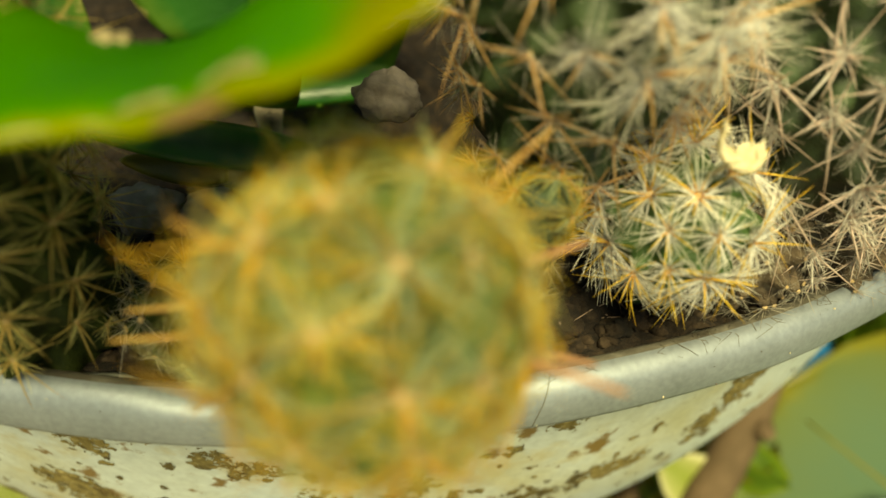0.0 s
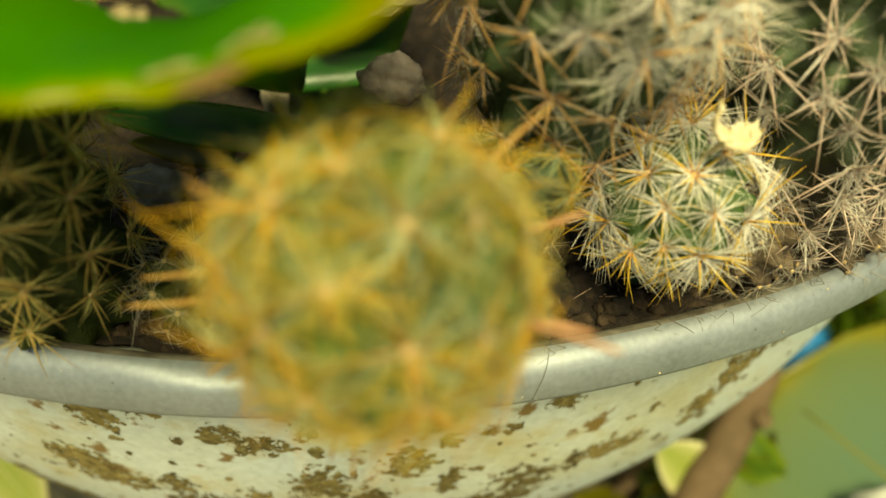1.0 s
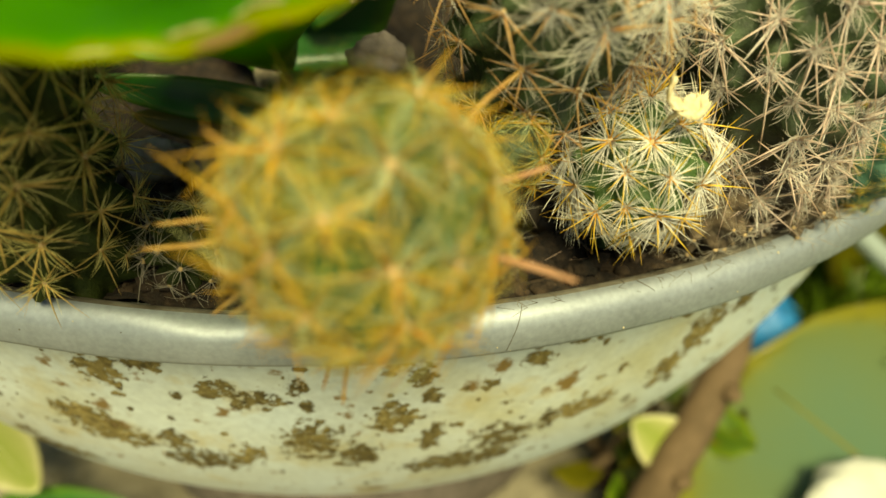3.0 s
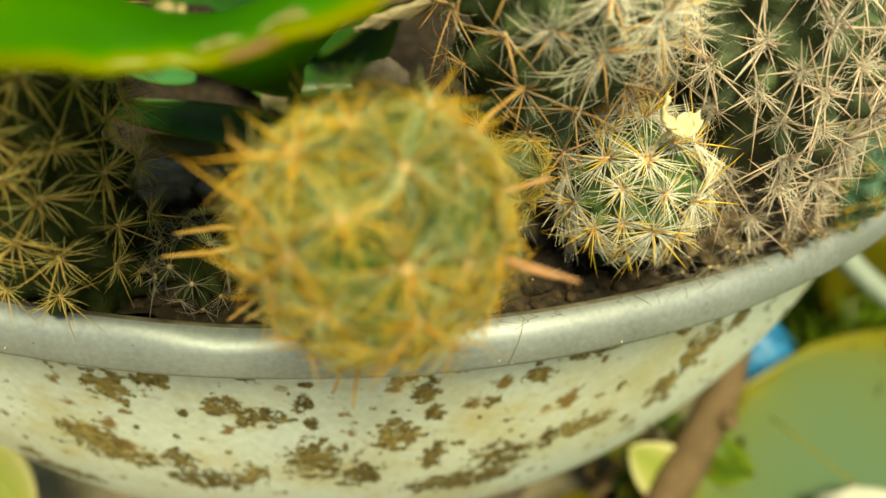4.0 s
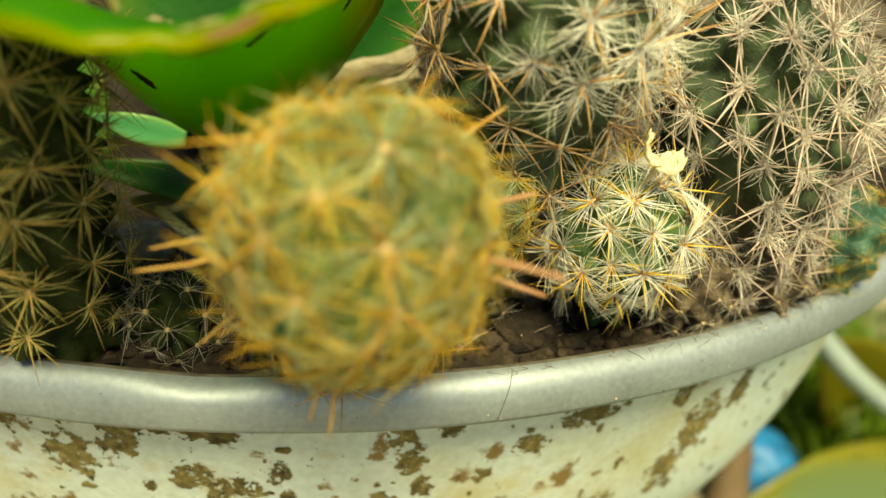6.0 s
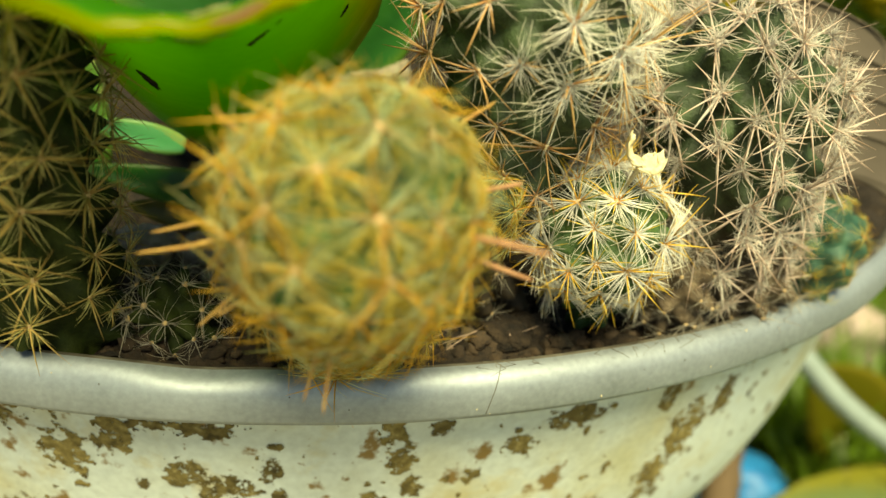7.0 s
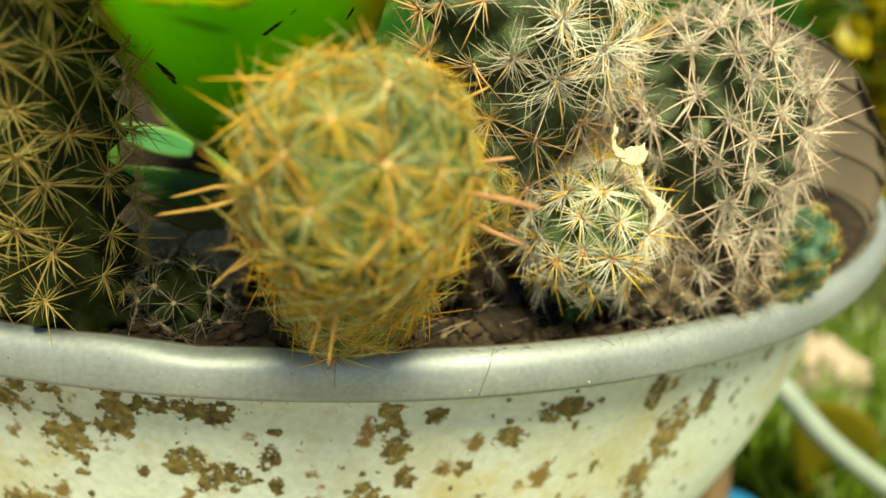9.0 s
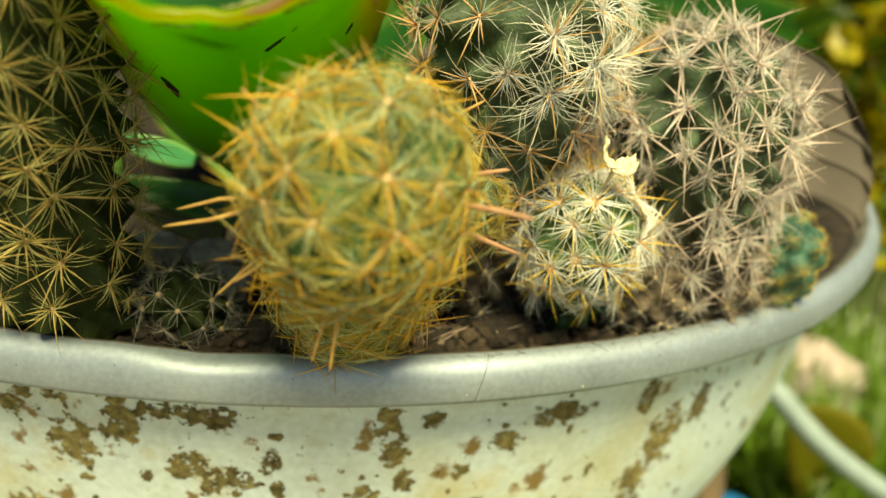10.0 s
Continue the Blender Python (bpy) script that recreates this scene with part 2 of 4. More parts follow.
M_BUSH_Y = leaf_mat("yellow_bush_leaf", (0.34, 0.28, 0.012), (0.42, 0.34, 0.015), (0.46, 0.36, 0.03), (0.25, 0.16, 0.05), 0.45)
M_LEAF_C = leaf_mat("cream_leaf", (0.30, 0.36, 0.08), (0.42, 0.44, 0.16), (0.62, 0.60, 0.34), (0.5, 0.42, 0.2), 0.35)
M_DRY = leaf_mat("dead_leaf", (0.092, 0.072, 0.055), (0.115, 0.092, 0.071), (0.08, 0.062, 0.045), (0.16, 0.12, 0.08), 0.15, 0.8)
M_HUSK = mat("cream_husk", [(0.50, 0.42, 0.26), (0.70, 0.63, 0.45)], 300, 0.8, 0.5, 900, glow_through=0.2)
M_HUSK_DULL = mat("dull_husk", [(0.14, 0.11, 0.05), (0.28, 0.23, 0.12), (0.40, 0.34, 0.18)], 500, 0.9, 0.6, 1200)
M_STUB = mat("greyish_husk", [(0.20, 0.17, 0.11), (0.33, 0.28, 0.19)], 300, 0.85, 0.5, 900)
M_SCAR = mat("healed_scar", [(0.07, 0.05, 0.012), (0.15, 0.14, 0.03), (0.25, 0.27, 0.11), (0.17, 0.16, 0.03), (0.06, 0.04, 0.012)], 420, 0.85, 0.6, 1500)
M_PETAL = mat("withered_petal", [(0.72, 0.60, 0.32), (0.86, 0.80, 0.60)], 400, 0.7, 0.4, 1200, glow_through=0.3)
M_STONE = mat("pale_stone", [(0.13, 0.11, 0.095), (0.21, 0.175, 0.15), (0.30, 0.255, 0.23)], 120, 0.85, 0.5, 700, vary=0.2)
M_PINK = mat("pink_stone", [(0.30, 0.23, 0.20), (0.42, 0.34, 0.30)], 40, 0.85, 0.4, 300)
M_GROUND = mat("garden_ground", [(0.13, 0.115, 0.08), (0.22, 0.195, 0.14), (0.30, 0.27, 0.205)], 9, 0.95, 0.8, 90, bump_size=0.01)
M_GRASS = leaf_mat("grass_blade", (0.07, 0.13, 0.012), (0.11, 0.19, 0.016), (0.16, 0.22, 0.02), (0.2, 0.18, 0.05), 0.35)
M_BLUE = mat("blue_plastic", [(0.008, 0.13, 0.36), (0.015, 0.19, 0.44)], 30, 0.45, 0.2, 120)
M_HOSE = mat("pale_plastic", [(0.20, 0.25, 0.24), (0.27, 0.32, 0.31)], 40, 0.4, 0.1, 300)
M_BRIGHT_PATCH = mat("whitish_patch", [(0.42, 0.45, 0.40), (0.58, 0.60, 0.55), (0.66, 0.68, 0.64)], 25, 0.7, 0.3, 200)
M_WOOD = mat("weathered_stick", [(0.07, 0.045, 0.022), (0.13, 0.085, 0.048)], 60, 0.85, 0.6, 400)


# ---- shapes ----
def cm(x, y, z):
    return Vector((x / 100, y / 100, z / 100))


def mesh_of(name, verts, faces, mats, slots=None, smooth=True, uvs=None):
    me = bpy.data.meshes.new(name)
    me.from_pydata([tuple(v) for v in verts], [], faces)
    for m in mats if isinstance(mats, (list, tuple)) else [mats]:
        me.materials.append(m)
    if slots is not None:
        me.polygons.foreach_set("material_index", slots)
    me.polygons.foreach_set("use_smooth", [smooth] * len(faces))
    if uvs is not None:
        layer = me.uv_layers.new(name="blade")
        flat = []
        for f in faces:
            for i in f:
                flat += uvs[i]
        layer.data.foreach_set("uv", flat)
    me.update()
    return me


def thing(name, label, category, at=(0, 0, 0), turn=None, group="", kind=""):
    ob = new(name)
    ob.empty_display_size = 0.005
    ob.matrix_basis = Matrix.Translation(at) @ (turn.to_matrix().to_4x4() if turn else Matrix())
    return tagged(ob, label, category, group, kind)


def part(name, me, parent=None, label="", m=None):
    ob = new(name, me)
    if parent:
        ob.parent = parent
    if m is not None:
        ob.matrix_basis = m
    return tagged(ob, label)


def axes_of(d):
    d = Vector(d).normalized()
    a = d.orthogonal().normalized()
    return a, d.cross(a), d


def tube(points, radii, n=6):
    """A round bar along points, closed at both ends."""
    verts, faces = [], []
    for i, p in enumerate(points):
        q = Vector(points[min(i + 1, len(points) - 1)]) - Vector(points[max(i - 1, 0)])
        if i == 0:
            a, b, d = axes_of(q)
        else:
            d = q.normalized()
            a = (a - d * a.dot(d)).normalized()
            b = d.cross(a)
        for k in range(n):
            w = 2 * math.pi * k / n
            verts.append(Vector(p) + (a * math.cos(w) + b * math.sin(w)) * radii[i])
    for i in range(len(points) - 1):
        for k in range(n):
            faces.append((i * n + k, i * n + (k + 1) % n, (i + 1) * n + (k + 1) % n, (i + 1) * n + k))
    faces.append(tuple(range(n - 1, -1, -1)))
    faces.append(tuple((len(points) - 1) * n + k for k in range(n)))
    return verts, faces


def ring_surface(profile, n, wobble=None):
    """A surface of revolution about z: profile is (radius, z) from first to last, open at both ends."""
    verts, faces = [], []
    for j in range(n):
        w = 2 * math.pi * j / n
        for i, (r, z) in enumerate(profile):
            dr, dz = wobble(w, i) if wobble else (0, 0)
            verts.append(((r + dr) * math.sin(w), -(r + dr) * math.cos(w), z + dz))
    k = len(profile)
    for j in range(n):
        for i in range(k - 1):
            faces.append((j * k + i, ((j + 1) % n) * k + i, ((j + 1) % n) * k + i + 1, j * k + i + 1))
    return verts, faces


def blade(fn, nu, nv, thick, hole=None):
    """A leaf with two faces and a closed edge. fn(u, v) gives the place, u from -1 to 1 across, v from 0 to 1 along. The uv holds the nearness to the margin and v."""
    g = [[Vector(fn(-1 + 2 * i / nu, j / nv)) for i in range(nu + 1)] for j in range(nv + 1)]
    verts, uvs, faces = [], [], []
    w = nu + 1
    for side in (1, -1):
        for j in range(nv + 1):
            for i in range(w):
                du = g[j][min(i + 1, nu)] - g[j][max(i - 1, 0)]
                dv = g[min(j + 1, nv)][i] - g[max(j - 1, 0)][i]
                nrm = du.cross(dv)
                nrm = nrm.normalized() if nrm.length > 1e-12 else Vector((0, 0, 1))
                u = abs(-1 + 2 * i / nu)
                edge = max(u, (j / nv) ** 18)
                verts.append(g[j][i] + nrm * thick * 0.5 * side * (1 - 0.75 * edge ** 6))
                uvs.append((edge, j / nv))
    s = w * (nv + 1)
    for j in range(nv):
        for i in range(nu):
            a = j * w + i
            if hole and hole(-1 + (2 * i + 1) / nu, (j + 0.5) / nv):
                for di, dj, p, q in ((-1, 0, a, a + w), (1, 0, a + w + 1, a + 1), (0, -1, a + 1, a), (0, 1, a + w, a + w + 1)):
                    if not hole(-1 + (2 * (i + di) + 1) / nu, (j + dj + 0.5) / nv):
                        faces.append((p, q, s + q, s + p))
                continue
            faces.append((a, a + 1, a + w + 1, a + w))
            faces.append((s + a, s + a + w, s + a + w + 1, s + a + 1))
    rim = [i for i in range(w)] + [j * w + nu for j in range(1, nv + 1)] + [nv * w + i for i in range(nu - 1, -1, -1)] + [j * w for j in range(nv - 1, 0, -1)]
    for p, q in zip(rim, rim[1:] + rim[:1]):
        faces.append((p, s + p, s + q, q))
    return verts, faces, uvs


def along(points):
    """A smooth line through points: a function of 0 to 1."""
    pts = [Vector(p) for p in points]
    ext = [2 * pts[0] - pts[1]] + pts + [2 * pts[-1] - pts[-2]]

    def at(v):
        s = min(max(v, 0.0), 1.0) * (len(pts) - 1)
        i = min(int(s), len(pts) - 2)
        t = s - i
        p0, p1, p2, p3 = ext[i : i + 4]
        return 0.5 * (2 * p1 + (p2 - p0) * t + (2 * p0 - 5 * p1 + 4 * p2 - p3) * t * t + (3 * p1 - p0 - 3 * p2 + p3) * t ** 3)

    return at


def lump(radius, seed, rough=0.25, n=10, squash=(1, 1, 1), freq=1.5):
    """An irregular stone or clod about its own middle."""
    verts, faces = [], []
    rows, cols = n, n * 2
    for i in range(rows + 1):
        a = math.pi * i / rows
        for k in range(cols):
            w = 2 * math.pi * k / cols
            d = Vector((math.sin(a) * math.cos(w), math.sin(a) * math.sin(w), math.cos(a)))
            r = radius * (1 + rough * noise.fractal(d * freq + Vector((seed * 7.3, seed * 1.7, 0)), 1.0, 2.0, 3))
            verts.append(Vector((d.x * r * squash[0], d.y * r * squash[1], d.z * r * squash[2])))
    for i in range(rows):
        for k in range(cols):
            faces.append((i * cols + k, (i + 1) * cols + k, (i + 1) * cols + (k + 1) % cols, i * cols + (k + 1) % cols))
    return verts, faces


# ---- the ground and the pot ----
GROUND = -0.09
gv, gf = [], []
rings = [0.0, 0.1, 0.2, 0.3, 0.4, 0.5, 0.65, 0.8, 1.0, 1.3, 1.8, 2.6, 4, 8, 20, 60, 200]
for i, r in enumerate(rings):
    for k in range(48):
        w = 2 * math.pi * k / 48
        x, y = r * math.cos(w), r * math.sin(w)
        gv.append((x, y, GROUND + (0.012 * noise.noise(Vector((x * 6, y * 6, 3))) if 0.3 < r < 20 else 0)))
for i in range(len(rings) - 1):
    for k in range(48):
        gf.append((i * 48 + k, (i + 1) * 48 + k, (i + 1) * 48 + (k + 1) % 48, i * 48 + (k + 1) % 48))
tagged(new("ground", mesh_of("ground", gv, gf, M_GROUND)), "dry pale garden soil with leaf litter", "ground", kind="structure")

pot = thing("plant_pot", "large cream painted bowl pot with mud splashes and metal rim", "plant pot", (0, 0, GROUND))
SHIFT = Matrix.Translation((0, 0, -GROUND))


WALL = [(0.060, 0.160), (0.078, 0.200), (0.097, 0.222), (0.122, 0.2405), (0.148, 0.2512), (0.170, 0.258), (0.190, 0.262), (0.210, 0.2645), (0.230, 0.267), (0.255, 0.271)]


def wall_r(z):
    return float(np.interp(z, [p[0] for p in WALL], [p[1] for p in WALL]))


def wall_s(z):
    return (wall_r(z - 0.006) + wall_r(z) + wall_r(z + 0.006)) / 3


outer = [(0.0, 0.054), (0.130, 0.054), (0.150, 0.056)] + [(wall_s(z), z) for z in np.linspace(0.060, 0.2525, 96)]
inner = [(0.2675, 0.2525), (0.262, 0.225), (0.0, 0.215)]
v, f = ring_surface(outer + inner, 360)
part("pot_wall", mesh_of("pot_wall", v, f, M_POT), pot, "cream paint splashed with dry brown mud", SHIFT)


def rim_wobble(w, i):
    w = w - 2 * math.pi if w > math.pi else w
    dent = math.exp(-((w + 0.012) / 0.030) ** 2) - 0.45 * math.exp(-((w + 0.085) / 0.035) ** 2)
    ripple = 0.0004 * noise.noise(Vector((9 * math.sin(w), 9 * math.cos(w), 1)))
    k = (1.0 if i <= 5 else 0.0)
    return ripple - 0.0010 * dent * k, 0.5 * ripple - 0.0013 * dent * k


rim_profile = [(0.2690, 0.2440), (0.2705, 0.2530), (0.2722, 0.2575), (0.2742, 0.2598), (0.2762, 0.2606), (0.2784, 0.2602), (0.2802, 0.2590), (0.2813, 0.2570), (0.2818, 0.2545), (0.2820, 0.2512), (0.2817, 0.2500), (0.2805, 0.2497), (0.2760, 0.2500), (0.2700, 0.2502)]
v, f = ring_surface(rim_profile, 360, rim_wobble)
# The inner faces up to the crest take the darker material.
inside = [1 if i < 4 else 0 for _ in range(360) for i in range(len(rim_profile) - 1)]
part("rim", mesh_of("rim", v, f, [M_RIM, M_RIM_DARK], inside), pot, "dull grey rolled metal rim with a dent", SHIFT)



def on_rim(turn_deg, k, out=0.00006):
    """A place on the rim: a turn about the pot and a step along the rim's profile."""
    i = min(int(k), len(rim_profile) - 2)
    (r0, z0), (r1, z1) = rim_profile[i], rim_profile[i + 1]
    w = radians(turn_deg)
    dr, dz = rim_wobble(w, i)
    r, z = r0 + (r1 - r0) * (k - i) + out + dr, z0 + (z1 - z0) * (k - i) + out * 0.5 + dz
    return Vector((r * math.sin(w), -r * math.cos(w), z - GROUND))


v, f = tube([on_rim(13.1 - 0.06 * k, 4.2 + 0.35 * k) for k in range(15)], [0.00009] * 15, 5)
part("seam", mesh_of("rim_seam", v, f, M_RIM_DARK), pot, "thin dark seam across the rim")
rng = random.Random(31)
for k in range(26):
    turn_deg = rng.uniform(12, 33)
    line = [on_rim(turn_deg + 0.25 * i * rng.uniform(-1, 1), 3.2 + rng.uniform(0.5, 0.9) * i, 0.0001) for i in range(4)]
    v, f = tube(line, [0.00010, 0.00012, 0.00009, 0.00003], 4)
    part("dirt_hair", mesh_of("dirt_hair", v, f, M_RIM_DARK), pot)
for k in range(18):
    v, f = lump(rng.uniform(0.00010, 0.00026), k, 0.5, 5)
    part("speck", mesh_of("rim_speck", v, f, M_HUSK if k % 2 else M_RIM_DARK), pot, "", Matrix.Translation(on_rim(rng.uniform(-16, 34), rng.uniform(5.0, 9.6))))

v, f = ring_surface([(0.0, GROUND - 0.005), (0.150, GROUND - 0.005), (0.156, GROUND + 0.004), (0.152, 0.046), (0.146, 0.0535), (0.0, 0.0535)], 48, lambda w, i: (0.006 * noise.noise(Vector((2 * math.sin(w), 2 * math.cos(w), i * 0.4))), 0))
tagged(new("stone_support", mesh_of("stone_support", v, f, M_STONE)), "rough grey stone block under the pot", "stone block")
MUD_HIGH = [(-8.7, 22.4, 0.66, 0.83), (-5.8, 23.4, 0.43, 0.94), (-2.3, 23.7, 1.29, 0.40), (-9.9, 23.9, 0.81, 0.24), (-11.8, 23.3, 0.53, 0.33), (-2.6, 22.0, 0.56, 0.48), (-0.4, 21.5, 0.63, 0.54), (2.1, 22.2, 0.32, 0.45), (8.7, 23.5, 0.42, 0.58), (9.1, 22.5, 0.42, 0.50), (9.9, 21.4, 0.31, 0.53), (19.1, 23.3, 0.91, 0.42), (11.1, 23.6, 0.35, 0.30), (16.1, 22.5, 0.51, 0.42), (13.3, 21.6, 0.25, 0.31), (26.2, 23.2, 0.32, 0.75), (29.0, 21.3, 0.77, 1.17), (27.6, 19.6, 0.64, 1.21), (32.2, 22.1, 0.43, 0.87), (-4.8, 21.5, 0.19, 0.19)]
MUD_LOW = [(2.7, 19.1, 0.95, 1.27), (7.6, 20.4, 0.74, 0.89), (5.7, 18.0, 0.58, 0.91), (10.3, 19.0, 0.36, 0.91), (15.2, 17.9, 1.01, 1.21), (12.6, 16.6, 1.87, 0.83), (21.2, 18.9, 1.04, 0.64), (18.5, 18.6, 0.32, 0.75), (-11.7, 19.4, 1.03, 0.91), (-9.8, 18.5, 1.23, 0.72), (-6.1, 18.7, 0.5, 0.67), (-4.6, 17.4, 1.17, 0.79), (-1.7, 18.1, 0.56, 0.77), (-17.7, 15.1, 1.54, 0.7), (-19.0, 16.3, 0.47, 0.46)]


def mud_stain(turn_deg, z, half_w, half_h, seed, cell=0.00030):
    """A thin ragged crust of mud on the outside of the pot: a fine net, kept where a noise field is high."""
    w0, hw, hh = radians(turn_deg), half_w / 100, half_h / 100
    nx, nz = max(8, int(2.6 * hw / cell)), max(8, int(2.6 * hh / cell))
    index, verts, faces = {}, [], []

    def field(x, y):
        n = noise.fractal(Vector((x * 330 + seed * 5.7, y * 330, seed * 1.9)), 0.55, 2.2, 6)
        return 1 - (x / hw) ** 2 - (y / hh) ** 2 + 1.3 * n - 0.3

    def vert(i, k):
        if (i, k) not in index:
            x, y = (i / nx - 0.5) * 2.6 * hw, (k / nz - 0.5) * 2.6 * hh
            zz = min(z / 100 + y, 0.2494)
            h = min(max(field(x, y), 0.0), 1.0)
            r = wall_s(zz) + 0.00016 + 0.00022 * h + 0.00008 * noise.noise(Vector((x * 1500, y * 1500, seed)))
            w = w0 + x / 0.26
            index[(i, k)] = len(verts)
            verts.append((r * math.sin(w), -r * math.cos(w), zz - GROUND))
        return index[(i, k)]

    for i in range(nx):
        for k in range(nz):
            if field(((i + 0.5) / nx - 0.5) * 2.6 * hw, ((k + 0.5) / nz - 0.5) * 2.6 * hh) > 0:
                faces.append((vert(i, k), vert(i + 1, k), vert(i + 1, k + 1), vert(i, k + 1)))
    if faces:
        part("mud_stain", mesh_of("mud_stain", verts, faces, M_MUD), pot)


for k, row in enumerate(MUD_HIGH + MUD_LOW):
    mud_stain(*row, k + 1)
rng = random.Random(77)
for k in range(190):
    s = 0.05 + 0.16 * rng.random() ** 2
    mud_stain(rng.uniform(-24, 42), rng.uniform(15, 24.6), s * rng.uniform(0.7, 1.4), s * rng.uniform(0.7, 1.5), 100 + k)

# ---- soil ----
def soil_z(x, y):
    """The crumbly soil's height, a little higher against the rim."""
    bank = min(1.0, max(0.0, (math.hypot(x, y) - 0.252) / 0.012))
    coarse = noise.noise(Vector((x * 16, y * 16, 4))) * (1 - 0.7 * bank)
    return 0.2505 + 0.0045 * noise.fractal(Vector((x * 75, y * 75, 1)), 0.8, 2.1, 5) + 0.004 * coarse + 0.0055 * bank


sv, sf = [], []
NR, NA = 110, 640
for i in range(NR + 1):
    r = 0.2718 * (i / NR) ** 0.6
    for k in range(NA):
        w = 2 * math.pi * k / NA
        x, y = r * math.sin(w), -r * math.cos(w)
        sv.append((x, y, soil_z(x, y)))
for i in range(NR):
    for k in range(NA):
        sf.append((i * NA + k, (i + 1) * NA + k, (i + 1) * NA + (k + 1) % NA, i * NA + (k + 1) % NA))
tagged(new("soil", mesh_of("soil", sv, sf, M_SOIL)), "dark crumbly potting soil inside the pot", "soil", kind="stuff")


# ---- cacti ----
def spine(rng, direction, length, thick, bend, droop=0.0, rings=3, n=3):
    """A slender rod, nearly even, with a pointed end."""
    a, b, d = axes_of(direction)
    side = a * rng.uniform(-1, 1) + b * rng.uniform(-1, 1)
    pts = [d * (length * s) + side * (bend * length * s * s) - Vector((0, 0, droop * length * s * s)) for s in [i / rings for i in range(rings + 1)]]
    return tube(pts, [thick * (1 - 0.88 * (i / rings) ** 1.6) for i in range(rings + 1)], n)


def hair(rng, start, direction, length, thick, curl, droop):
    """A fine bristle that wanders on its way."""
    a, b, d = axes_of(direction)
    w, s2 = rng.uniform(0, 6.3), rng.uniform(-1, 1)
    side, across = a * math.cos(w) + b * math.sin(w), b * math.cos(w) - a * math.sin(w)
    pts = []
    for i in range(5):
        s = i / 4
        pts.append(start + d * (length * s) + side * (curl * length * s * s) + across * (0.35 * curl * length * s2 * math.sin(4.5 * s)) - Vector((0, 0, droop * length * s * s)))
    return tube(pts, [thick, thick, thick * 0.9, thick * 0.75, thick * 0.2], 3)


def tuft(name, seed, mats, centrals, c_len, c_thick, c_rise, radials, r_len, r_thick, r_rise=(3, 34), droop=0.12, long_ones=0, long_len=0.0, felt=0.0008, curl=0.2, spread=0.0006, uneven=(0.55, 1.2), bow=0.0):
    """One areole with its central spines and the bristles round it; z is the way out of the skin."""
    rng = random.Random(seed)
    verts, faces, slots = [], [], []

    def put(vf, slot):
        base = len(verts)
        verts.extend(vf[0])
        faces.extend(tuple(i + base for i in f) for f in vf[1])
        slots.extend([slot] * len(vf[1]))

    def way(w, rise):
        return Vector((math.cos(w) * math.cos(rise), math.sin(w) * math.cos(rise), math.sin(rise)))

    w0 = rng.uniform(0, 6.3)
    centrals += rng.randint(-1, 1)
    for k in range(centrals):
        w = w0 + 2 * math.pi * (k + rng.uniform(-0.5, 0.5)) / centrals
        put(spine(rng, way(w, radians(rng.uniform(*c_rise))), c_len * rng.uniform(*uneven), c_thick * rng.uniform(0.65, 1.2), 0.07, bow), 0)
    for k in range(long_ones):
        put(spine(rng, way(rng.uniform(0, 6.3), radians(rng.uniform(15, 60))), long_len * rng.uniform(0.8, 1.15), c_thick * 1.3, 0.05), 0)
    for k in range(radials):
        w = w0 + 2 * math.pi * (k + rng.uniform(-0.7, 0.7)) / radials
        start = Vector((rng.uniform(-1, 1), rng.uniform(-1, 1), 0.2)) * spread
        put(hair(rng, start, way(w, radians(rng.uniform(*r_rise))), r_len * rng.uniform(0.45, 1.2), r_thick * rng.uniform(0.7, 1.3), curl, droop), 3 if len(mats) > 3 and rng.random() < 0.42 else 1)
    put(lump(felt, seed, 0.3, 4, (1, 1, 0.7), 3.0), 2)
    return mesh_of(name, verts, faces, mats, slots)


GOLD = [tuft("gold_tuft", s, [M_GOLD, M_HAIR, M_FELT], 10, 0.0094, 0.00021, (2, 58), 62, 0.0088, 0.00009, (0, 28), 0.06, curl=0.08, uneven=(0.5, 1.25)) for s in range(8)]
AMBER = [tuft("amber_tuft", 20 + s, [M_AMBER, M_HAIR_Y, M_FELT, M_HAIR_PALE], 6, 0.0104, 0.00025, (-6, 42), 62, 0.0112, 0.000085, (-12, 14), 0.24, curl=0.25, spread=0.0008, bow=0.10, uneven=(0.45, 1.3)) for s in range(8)]
TAN = [tuft("tan_tuft", 40 + s, [M_TAN, M_HAIR_G, M_FELT_PALE], 9, 0.0138, 0.00027, (-6, 50), 64, 0.0050, 0.00008, (0, 70), curl=0.7, spread=0.0012, uneven=(0.4, 1.25), felt=0.0010) for s in range(8)]
BROWN = [tuft("brown_tuft", 120 + s, [M_HONEY_DULL, M_HAIR_G, M_FELT], 8, 0.0138, 0.00027, (-6, 60), 18, 0.0080, 0.00007, (0, 40), curl=0.35, spread=0.0008, uneven=(0.4, 1.25)) for s in range(6)]
CLAWS = []
for k in range(4):
    v, f = spine(random.Random(140 + k), Vector((0, 0, 1)), 0.0112, 0.00048, 0.0, 0.06)
    CLAWS.append(mesh_of("grey_claw", v, f, M_CLAW))
PALE = [tuft("pale_tuft", 60 + s, [M_HONEY, M_HAIR, M_FELT], 7, 0.0148, 0.00032, (-8, 56), 70, 0.0108, 0.00009, (0, 46), 0.14, curl=0.45, spread=0.0010, uneven=(0.4, 1.25)) for s in range(8)]
